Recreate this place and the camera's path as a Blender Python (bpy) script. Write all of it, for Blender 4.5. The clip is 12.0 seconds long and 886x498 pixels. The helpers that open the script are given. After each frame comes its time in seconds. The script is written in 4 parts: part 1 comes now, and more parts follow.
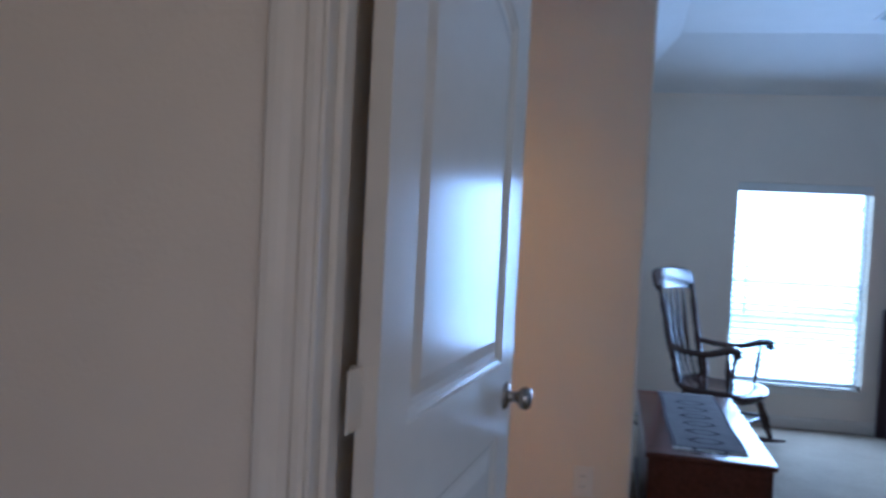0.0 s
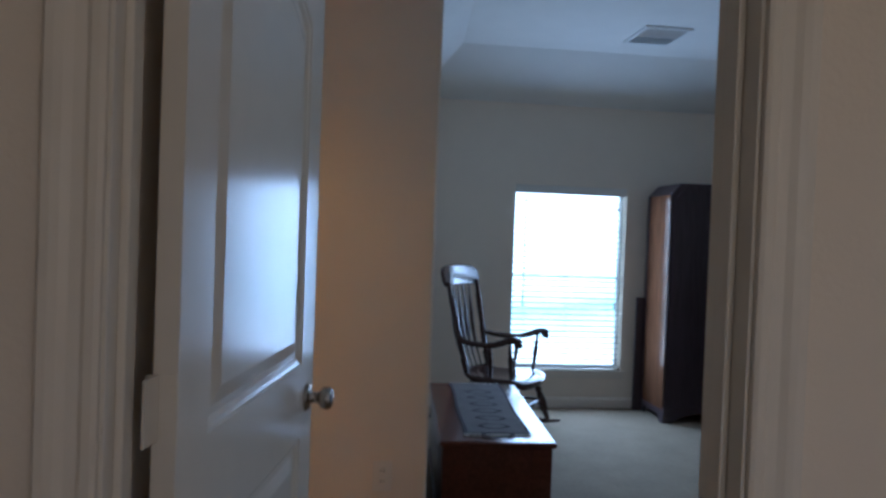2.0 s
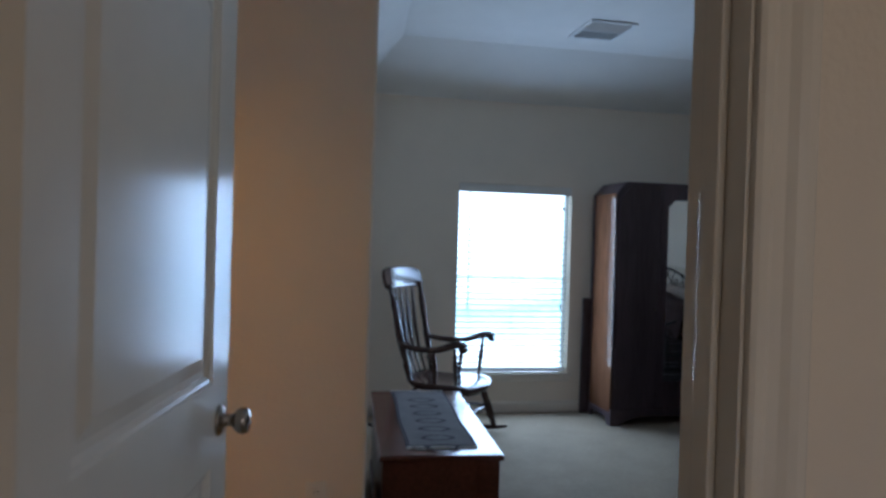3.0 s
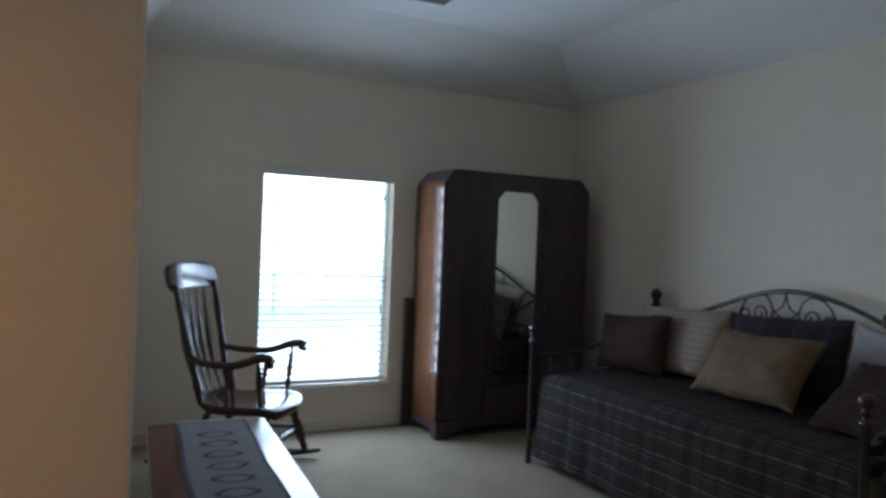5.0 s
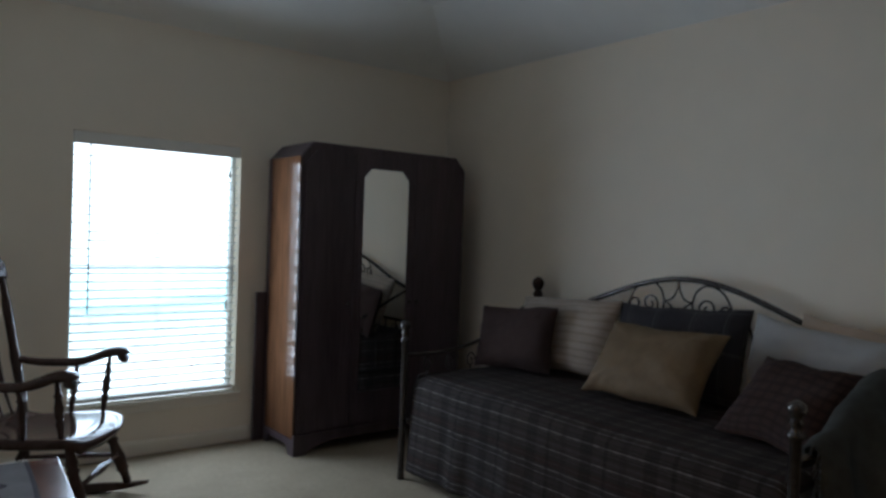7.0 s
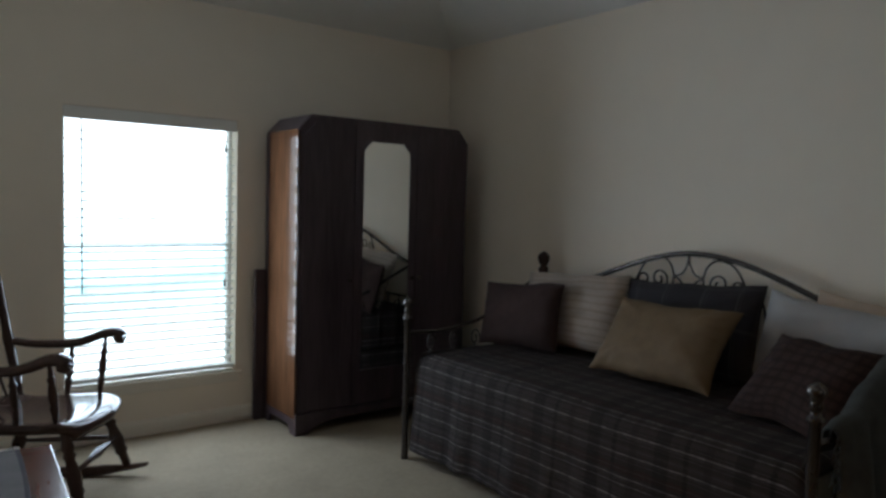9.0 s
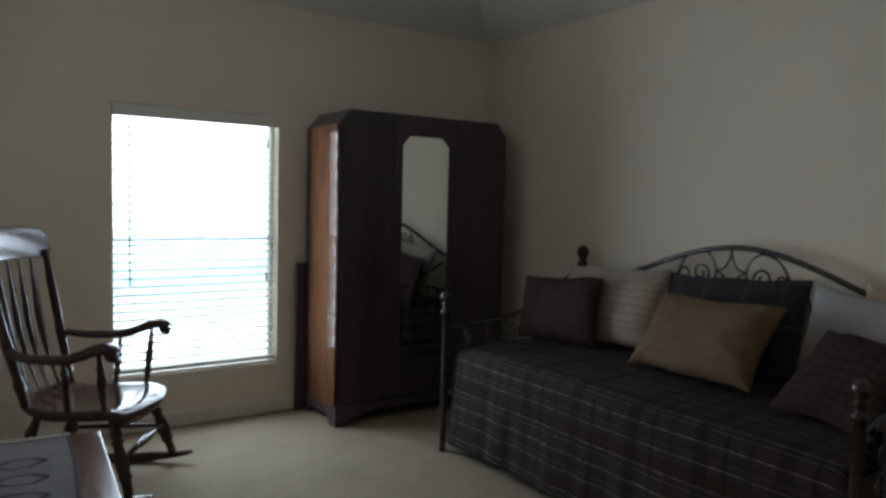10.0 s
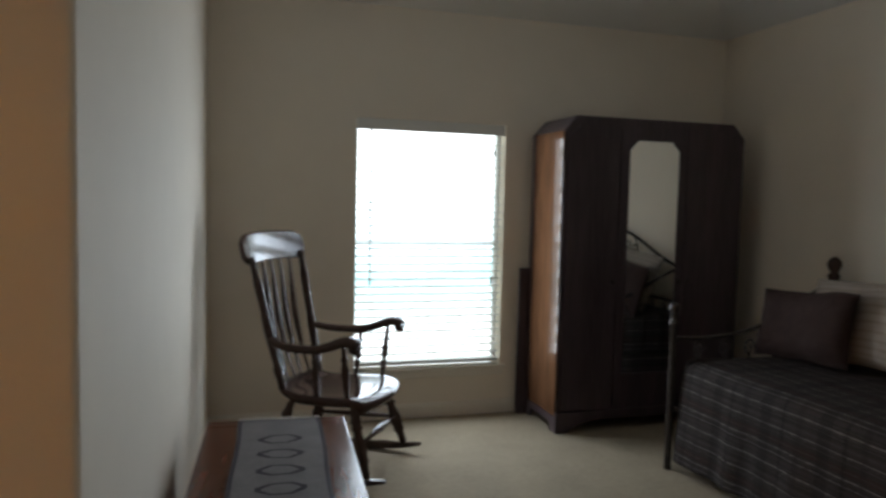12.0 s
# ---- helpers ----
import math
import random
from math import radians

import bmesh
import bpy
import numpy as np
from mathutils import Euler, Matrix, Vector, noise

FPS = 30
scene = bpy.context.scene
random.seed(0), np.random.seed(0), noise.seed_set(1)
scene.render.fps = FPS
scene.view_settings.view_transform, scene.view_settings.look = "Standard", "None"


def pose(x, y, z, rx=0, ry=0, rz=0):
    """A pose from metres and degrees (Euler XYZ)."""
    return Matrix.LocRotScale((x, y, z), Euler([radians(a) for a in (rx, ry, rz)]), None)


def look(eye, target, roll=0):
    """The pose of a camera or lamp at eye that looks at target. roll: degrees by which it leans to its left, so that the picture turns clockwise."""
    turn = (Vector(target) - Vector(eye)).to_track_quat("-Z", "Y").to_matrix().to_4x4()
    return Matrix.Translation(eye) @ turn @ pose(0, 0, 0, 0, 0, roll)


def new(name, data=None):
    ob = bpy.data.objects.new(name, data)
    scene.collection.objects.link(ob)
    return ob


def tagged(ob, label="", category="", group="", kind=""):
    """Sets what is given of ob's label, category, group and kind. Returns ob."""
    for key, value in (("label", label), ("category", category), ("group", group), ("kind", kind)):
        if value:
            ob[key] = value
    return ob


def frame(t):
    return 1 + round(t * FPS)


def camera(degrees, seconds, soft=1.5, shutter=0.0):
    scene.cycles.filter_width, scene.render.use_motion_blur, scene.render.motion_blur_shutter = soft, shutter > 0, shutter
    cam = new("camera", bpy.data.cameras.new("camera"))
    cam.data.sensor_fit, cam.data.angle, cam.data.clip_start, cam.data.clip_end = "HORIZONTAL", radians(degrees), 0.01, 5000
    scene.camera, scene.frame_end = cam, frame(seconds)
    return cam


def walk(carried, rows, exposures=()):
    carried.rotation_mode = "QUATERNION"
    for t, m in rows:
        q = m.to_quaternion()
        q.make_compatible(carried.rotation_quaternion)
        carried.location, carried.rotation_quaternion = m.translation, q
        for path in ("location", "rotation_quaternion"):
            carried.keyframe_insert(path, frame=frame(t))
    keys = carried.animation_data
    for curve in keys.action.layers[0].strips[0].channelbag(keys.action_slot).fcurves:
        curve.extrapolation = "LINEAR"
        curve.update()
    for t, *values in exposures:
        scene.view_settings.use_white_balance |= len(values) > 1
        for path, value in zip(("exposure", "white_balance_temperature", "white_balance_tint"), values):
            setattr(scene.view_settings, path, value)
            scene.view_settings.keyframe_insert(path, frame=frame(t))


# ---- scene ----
cam = camera(63.4, 12.0, 2.9, 0.5)
PATH = [
    (0, (0.043, -0.232, 1.337), (-0.299, 1.737, 1.272), 2.85),
    (0.5, (0.037, -0.253, 1.341), (-0.083, 1.742, 1.279), 2.71),
    (1, (0.039, -0.268, 1.340), (0.071, 1.731, 1.290), 2.24),
    (1.5, (0.033, -0.263, 1.334), (0.179, 1.732, 1.294), 1.98),
    (2, (0.023, -0.248, 1.332), (0.260, 1.738, 1.296), 2.12),
    (2.5, (0.027, -0.189, 1.323), (0.344, 1.785, 1.295), 1.89),
    (3, (0.072, -0.052, 1.322), (0.460, 1.910, 1.297), 1.74),
    (5, (0.187, 0.644, 1.294), (1.095, 2.426, 1.278), 2.31),
    (5.5, (0.268, 0.782, 1.295), (1.288, 2.503, 1.276), 2.23),
    (6, (0.334, 0.901, 1.312), (1.446, 2.563, 1.281), 2.24),
    (6.5, (0.408, 1.041, 1.294), (1.590, 2.654, 1.265), 2.24),
    (7, (0.490, 1.152, 1.289), (1.714, 2.732, 1.248), 2.08),
    (9, (0.558, 1.235, 1.307), (1.775, 2.818, 1.186), 1.61),
    (9.5, (0.571, 1.222, 1.307), (1.747, 2.834, 1.173), 1.52),
    (10, (0.569, 1.217, 1.303), (1.692, 2.867, 1.164), 1.45),
    (10.5, (0.555, 1.220, 1.297), (1.599, 2.920, 1.158), 1.44),
    (11, (0.547, 1.218, 1.300), (1.473, 2.985, 1.159), 1.44),
    (11.5, (0.537, 1.215, 1.295), (1.305, 3.056, 1.159), 1.41),
    (12, (0.538, 1.213, 1.301), (1.116, 3.123, 1.166), 1.36),
]
EXPOSURES = [(0, 1.05, 4150, 12), (0.5, 0.64, 4280, 11), (1, 0.48, 4450, 10.5), (2, 0.38, 4580, 9.5), (3, 0.42, 4800, 9), (5, 0.51, 5250, 9), (7, 0.25, 5600, 8), (9, 0.30, 5880, 8), (10.5, 0.33, 6120, 8.5), (12, 0.33, 6400, 10)]
walk(cam, [(t, look(eye, target, roll)) for t, eye, target, roll in PATH], EXPOSURES)

# ---- world and lights ----
world = bpy.data.worlds.new("sky")
scene.world = world
world.use_nodes = True
wn = world.node_tree
sky = wn.nodes.new("ShaderNodeTexSky")
sky.sky_type, sky.sun_disc = "NISHITA", False
sky.sun_elevation, sky.sun_rotation = radians(50), radians(200)
wn.links.new(sky.outputs[0], wn.nodes["Background"].inputs[0])
wn.nodes["Background"].inputs[1].default_value = 0.1

sun = new("sun", bpy.data.lights.new("sun", "SUN"))
sun.data.energy, sun.data.angle, sun.data.color = 3.0, radians(0.5), (1, 0.95, 0.88)
sun.matrix_world = look((0, 0, 10), (0.6, 4.0, 5.0))

# strip lamps before the blind stand in for the window's daylight, aimed slightly down
for k in range(12):
    day = new("window_daylight", bpy.data.lights.new("window_daylight", "AREA"))
    day.data.shape, day.data.size, day.data.size_y = "RECTANGLE", 0.86, 0.068
    day.data.energy, day.data.color = 1.40, (0.75, 0.865, 1.0)
    day.data.spread = radians(172)
    day.matrix_world = look((1.70, 5.262, 0.40 + 0.115 * k), (1.70, 4.262, 0.36 + 0.115 * k))

# warm bulb in an added, unseen side room, to warm the entry wall
bulb = new("side_room_bulb", bpy.data.lights.new("side_room_bulb", "POINT"))
bulb.data.energy, bulb.data.color, bulb.data.shadow_soft_size = 21.0, (1.0, 0.42, 0.03), 0.05
bulb.matrix_world = pose(-1.80, 1.55, 2.10)

# added fill lamp in a made-up hall window opening, behind the camera
hall_fill = new("hall_daylight", bpy.data.lights.new("hall_daylight", "AREA"))
hall_fill.data.shape, hall_fill.data.size, hall_fill.data.size_y = "RECTANGLE", 0.80, 1.1
hall_fill.data.energy, hall_fill.data.color = 4.9, (1.0, 0.71, 0.44)
hall_fill.matrix_world = look((0.92, -2.06, 1.45), (0.92, 0.0, 1.45))


# ---- materials ----
def mat(name, color, rough=0.6, metal=0.0, scale=20.0, vary=0.08, bump=0.0, bump_scale=200.0, spec=0.5, coat=0.0, stretch=(1, 1, 1), sheen=0.0):
    """A painted, woven or polished surface: two sizes of tone variation, fine relief."""
    m = bpy.data.materials.new(name)
    m.use_nodes = True
    nt = m.node_tree
    b = nt.nodes["Principled BSDF"]
    b.inputs["Roughness"].default_value = rough
    b.inputs["Metallic"].default_value = metal
    b.inputs["Specular IOR Level"].default_value = spec
    b.inputs["Coat Weight"].default_value = coat
    b.inputs["Coat Roughness"].default_value = 0.15
    b.inputs["Sheen Weight"].default_value = sheen
    co = nt.nodes.new("ShaderNodeTexCoord")
    mp = nt.nodes.new("ShaderNodeMapping")
    mp.inputs["Scale"].default_value = stretch
    nt.links.new(co.outputs["Object"], mp.inputs[0])
    n1 = nt.nodes.new("ShaderNodeTexNoise")
    n1.inputs["Scale"].default_value, n1.inputs["Detail"].default_value = scale, 6
    n2 = nt.nodes.new("ShaderNodeTexNoise")
    n2.inputs["Scale"].default_value, n2.inputs["Detail"].default_value = scale / 9, 3
    nt.links.new(mp.outputs[0], n1.inputs[0])
    nt.links.new(mp.outputs[0], n2.inputs[0])
    add = nt.nodes.new("ShaderNodeMath")
    add.operation = "ADD"
    nt.links.new(n1.outputs[0], add.inputs[0])
    nt.links.new(n2.outputs[0], add.inputs[1])
    rp = nt.nodes.new("ShaderNodeMapRange")
    rp.inputs[1].default_value, rp.inputs[2].default_value = 0.6, 1.4
    rp.inputs[3].default_value, rp.inputs[4].default_value = 1 - vary, 1 + vary
    nt.links.new(add.outputs[0], rp.inputs[0])
    mx = nt.nodes.new("ShaderNodeVectorMath")
    mx.operation = "SCALE"
    mx.inputs[0].default_value = color[:3]
    nt.links.new(rp.outputs[0], mx.inputs["Scale"])
    nt.links.new(mx.outputs[0], b.inputs["Base Color"])
    if bump:
        n3 = nt.nodes.new("ShaderNodeTexNoise")
        n3.inputs["Scale"].default_value, n3.inputs["Detail"].default_value = bump_scale, 4
        nt.links.new(mp.outputs[0], n3.inputs[0])
        bp = nt.nodes.new("ShaderNodeBump")
        bp.inputs["Strength"].default_value, bp.inputs["Distance"].default_value = bump, 0.004
        nt.links.new(n3.outputs[0], bp.inputs["Height"])
        nt.links.new(bp.outputs[0], b.inputs["Normal"])
    return m


WALL = mat("wall_paint", (0.80, 0.71, 0.585), 0.75, scale=6, vary=0.03, bump=0.25, bump_scale=90)
CEIL = mat("ceiling_paint", (0.84, 0.825, 0.78), 0.85, scale=6, vary=0.03, bump=0.35, bump_scale=120)
TRIM = mat("trim_paint", (0.77, 0.71, 0.61), 0.18, scale=12, vary=0.03, bump=0.04, bump_scale=60, spec=0.065)
CARPET = mat("carpet", (0.325, 0.258, 0.172), 0.95, scale=36, vary=0.17, bump=1.0, bump_scale=420)


# ---- mesh helpers ----
def link(name, bm, material, parent=None, smooth=False):
    me = bpy.data.meshes.new(name)
    bmesh.ops.recalc_face_normals(bm, faces=bm.faces)
    bm.to_mesh(me)
    bm.free()
    for mm in (material if isinstance(material, (list, tuple)) else [material]):
        me.materials.append(mm)
    if smooth:
        for p in me.polygons:
            p.use_smooth = True
    ob = new(name, me)
    ob.parent = parent
    return ob


def part(name, bm, material, parent, label="", smooth=False):
    ob = link(name, bm, material, parent, smooth)
    return tagged(ob, label) if label else ob


def thing(name, m, label, category, group=""):
    ob = new(name)
    ob.matrix_world = m
    return tagged(ob, label, category, group)


def box(bm, x0, x1, y0, y1, z0, z1, bevel=0.0, seg=2):
    vs = bmesh.ops.create_cube(bm, size=1)["verts"]
    for v in vs:
        v.co = Vector((x0 + (v.co.x + 0.5) * (x1 - x0), y0 + (v.co.y + 0.5) * (y1 - y0), z0 + (v.co.z + 0.5) * (z1 - z0)))
    if bevel:
        es = list({e for v in vs for e in v.link_edges})
        bmesh.ops.bevel(bm, geom=es, offset=bevel, segments=seg, affect="EDGES", profile=0.5)
    return bm


def prism(bm, pts, z0, z1):
    """An upright prism over the plan pts."""
    lo = [bm.verts.new((x, y, z0)) for x, y in pts]
    hi = [bm.verts.new((x, y, z1)) for x, y in pts]
    bm.faces.new(lo)
    bm.faces.new(hi)
    for i in range(len(pts)):
        j = (i + 1) % len(pts)
        bm.faces.new((lo[i], lo[j], hi[j], hi[i]))
    return bm


def structure(name, bm, material, label, category):
    return tagged(link(name, bm, material), label, category, kind="structure")


B = bmesh.new
FAR, EAST, CEIL_LOW, CEIL_HIGH = 5.30, 3.70, 2.39, 2.67
CX, CY = 0.315, 2.45          # outside corner of the entry's end wall
WX = 0.44                     # far end of the west wall
D0, D1 = 0.645, 0.76          # door wall, hall face and room face
DL, DR = -0.27, 0.54          # door opening
SOUTH = D1

# ---- structure ----
bm = box(B(), -2.2, 4.1, -2.2, 5.45, -0.1, 0.0)
structure("floor", bm, CARPET, "beige cut-pile carpet with faint tread marks", "floor")

bm = B()
WL, WR, WB, WT = 1.245, 2.155, 0.30, 1.765
box(bm, WX - 0.2, WL, FAR, FAR + 0.16, 0, 2.8)
box(bm, WR, EAST + 0.15, FAR, FAR + 0.16, 0, 2.8)
box(bm, WL, WR, FAR, FAR + 0.16, 0, WB - 0.02)
box(bm, WL, WR, FAR, FAR + 0.16, WT, 2.8)
structure("wall_north", bm, WALL, "beige painted wall with one tall window", "wall")
structure("wall_east", box(B(), EAST, EAST + 0.15, -0.1, FAR, 0, 2.8), WALL, "plain beige painted wall behind the daybed", "wall")
structure("wall_west", prism(B(), [(CX, CY + 0.02), (WX, FAR), (WX - 0.15, FAR), (CX - 0.15, CY + 0.02)], 0, 2.8), WALL, "beige painted wall beside the trunk", "wall")
structure("wall_entry", box(B(), -1.4, CX, CY, CY + 0.12, 0, 2.8, 0.012, 3), WALL, "beige entry wall with rounded corner in warm light", "wall")
# side room and doorway are made up; they shape the bulb's light
bm = B()
box(bm, -1.52, -1.4, D1, 1.15, 0, 2.8)
box(bm, -1.52, -1.4, 1.80, CY + 0.12, 0, 2.8)
box(bm, -1.52, -1.4, 1.15, 1.80, 2.03, 2.8)
structure("wall_entry_side", bm, WALL, "beige painted wall with an added doorway for the warm bulb's light", "wall")
# made-up stub blocks the warm light so the hinge gap stays dark
structure("wall_entry_stub", box(B(), -0.42, -0.302, D1 + 0.022, 1.58, 0, 2.8, 0.01), WALL, "beige wall end added close behind the open door to shade the gap", "wall")
bm = B()
box(bm, -2.9, -2.8, D1, CY + 0.12, 0, 2.5)
box(bm, -2.8, -1.52, CY, CY + 0.12, 0, 2.5)
box(bm, -2.8, -2.2, D0, D1, 0, 2.5)
structure("wall_side_room", bm, WALL, "beige painted walls of the small, added, unseen side room", "wall")
structure("ceiling_side_room", box(B(), -2.9, -1.52, D1, CY + 0.12, 2.42, 2.5), CEIL, "white ceiling of the small, added, unseen side room", "ceiling")
structure("floor_side_room", box(B(), -2.9, -2.2, D0, CY + 0.12, -0.1, 0.0), CARPET, "beige carpet of the small, added, unseen side room", "floor")
bm = B()
box(bm, -2.2, DL - 0.02, D0, D1, 0, 2.8)
box(bm, DR + 0.02, EAST, D0, D1, 0, 2.8)
box(bm, DL - 0.02, DR + 0.02, D0, D1, 2.06, 2.8)
structure("wall_south", bm, WALL, "beige painted wall with the doorway", "wall")
structure("wall_hall_west", box(B(), -2.2, -2.05, -2.15, D0, 0, 2.8), WALL, "beige painted hall wall", "wall")
structure("wall_hall_east", box(B(), 1.4, 1.55, -2.15, D0, 0, 2.8), WALL, "beige painted hall wall", "wall")
# unseen wall; its opening is added to hold the hall fill lamp
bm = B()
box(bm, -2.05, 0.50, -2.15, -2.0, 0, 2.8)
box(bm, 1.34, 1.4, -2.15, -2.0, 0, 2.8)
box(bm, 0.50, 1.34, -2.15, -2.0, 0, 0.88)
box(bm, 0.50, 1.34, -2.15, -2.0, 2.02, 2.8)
structure("wall_hall_south", bm, WALL, "beige painted hall wall with an added opening for the fill lamp", "wall")
structure("ceiling_hall", box(B(), -2.05, 1.4, -2.0, D0, 2.42, 2.5), CEIL, "white textured hall ceiling", "ceiling")

# tray ceiling: slopes up from three walls to a flat middle
bm = B()
o = [(-1.5, SOUTH - 0.05, CEIL_HIGH), (EAST + 0.02, SOUTH - 0.05, CEIL_LOW), (EAST + 0.02, FAR + 0.02, CEIL_LOW), (WX - 0.02, FAR + 0.02, CEIL_LOW), (CX - 0.06, CY, CEIL_LOW)]
i = [(EAST - 0.62, SOUTH - 0.05, CEIL_HIGH), (EAST - 0.62, FAR - 0.62, CEIL_HIGH), (WX + 0.26, FAR - 0.62, CEIL_HIGH), (CX + 0.20, CY, CEIL_HIGH)]
ov = [bm.verts.new(p) for p in o]
iv = [bm.verts.new(p) for p in i]
e1 = bm.verts.new((CX + 0.20, SOUTH - 0.05, CEIL_HIGH))
e2 = bm.verts.new((-1.5, CY, CEIL_HIGH))
bm.faces.new((ov[1], ov[2], iv[1], iv[0]))
bm.faces.new((ov[2], ov[3], iv[2], iv[1]))
bm.faces.new((ov[3], ov[4], iv[3], iv[2]))
bm.faces.new((iv[0], iv[1], iv[2], iv[3], e1))
bm.faces.new((e1, iv[3], e2, ov[0]))
ret = bmesh.ops.extrude_face_region(bm, geom=bm.faces[:])
for g in ret["geom"]:
    if isinstance(g, bmesh.types.BMVert):
        g.co.z += 0.1
structure("ceiling", bm, CEIL, "white ceiling sloping up to a flat middle", "ceiling")


# ---- shape helpers for things ----
def into(bm, parent):
    """Moves a mesh built in the room's coordinates into its parent's."""
    m = Matrix()
    p = parent
    while p:
        m = p.matrix_basis @ m
        p = p.parent
    bm.transform(m.inverted())
    return bm


def wpart(name, bm, material, parent, label="", smooth=False):
    return part(name, into(bm, parent), material, parent, label, smooth)


def loft(bm, rings, closed=False):
    """Skins rings of equally many points; caps the ends."""
    vs = [[bm.verts.new(p) for p in ring] for ring in rings]
    n = len(vs[0])
    for a, b in zip(vs, vs[1:] + (vs[:1] if closed else [])):
        for k in range(n):
            bm.faces.new((a[k], a[(k + 1) % n], b[(k + 1) % n], b[k]))
    if not closed:
        bm.faces.new(vs[0])
        bm.faces.new(vs[-1])
    return bm


def tube(bm, pts, radius, seg=8, flat=1.0, up=(0, 0, 1)):
    """A round or oval bar along pts; radius may vary from point to point."""
    pts = [Vector(p) for p in pts]
    n = len(pts)
    rs = radius if isinstance(radius, (list, tuple)) else [radius] * n
    rings = []
    up = Vector(up)
    for k, p in enumerate(pts):
        d = (pts[min(k + 1, n - 1)] - pts[max(k - 1, 0)]).normalized()
        side = d.cross(up)
        if side.length < 1e-3:
            side = d.cross(Vector((1, 0.01, 0)))
        side.normalize()
        top = side.cross(d).normalized()
        rings.append([p + side * rs[k] * math.cos(a) + top * rs[k] * flat * math.sin(a) for a in (2 * math.pi * j / seg for j in range(seg))])
    return loft(bm, rings)


def bezier(p0, p1, p2, p3, n=12):
    out = []
    for k in range(n + 1):
        t = k / n
        out.append(sum((Vector(p) * c for p, c in zip((p0, p1, p2, p3), ((1 - t) ** 3, 3 * t * (1 - t) ** 2, 3 * t * t * (1 - t), t ** 3))), Vector()))
    return out


def smooth_line(pts, n=6):
    """A smooth line through pts."""
    pts = [Vector(p) for p in pts]
    out = []
    for k in range(len(pts) - 1):
        a, b, c, d = pts[max(k - 1, 0)], pts[k], pts[k + 1], pts[min(k + 2, len(pts) - 1)]
        for j in range(n):
            t = j / n
            out.append(0.5 * ((2 * b) + (c - a) * t + (2 * a - 5 * b + 4 * c - d) * t * t + (3 * b - a - 3 * c + d) * t ** 3))
    return out + [pts[-1]]


def turned(bm, p0, p1, profile, seg=10):
    """A turned piece from p0 to p1; profile: (share of the length, radius)."""
    p0, p1 = Vector(p0), Vector(p1)
    return tube(bm, [p0.lerp(p1, t) for t, _ in profile], [r for _, r in profile], seg, up=(0.3, 0.9, 0.1))


def extrude_outline(bm, pts, depth):
    """A plate: outline pts (3D, in one plane), pushed along depth."""
    depth = Vector(depth)
    return loft(bm, [[Vector(p) for p in pts], [Vector(p) + depth for p in pts]])


def grid(bm, nu, nv, fn, uv=None):
    """A sheet of nu x nv cells with places fn(u, v); uv(u, v) gives texture metres."""
    vs = [[bm.verts.new(fn(a / nu, b / nv)) for b in range(nv + 1)] for a in range(nu + 1)]
    lay = bm.loops.layers.uv.verify() if uv else None
    for a in range(nu):
        for b in range(nv):
            idx = ((a, b), (a + 1, b), (a + 1, b + 1), (a, b + 1))
            f = bm.faces.new([vs[i][j] for i, j in idx])
            if uv:
                for loop, (i, j) in zip(f.loops, idx):
                    loop[lay].uv = uv(i / nu, j / nv)
    return bm


def ball(bm, c, r, squash=1.0):
    vs = bmesh.ops.create_uvsphere(bm, u_segments=12, v_segments=8, radius=r)["verts"]
    for v in vs:
        v.co = Vector((v.co.x, v.co.y, v.co.z * squash)) + Vector(c)
    return bm


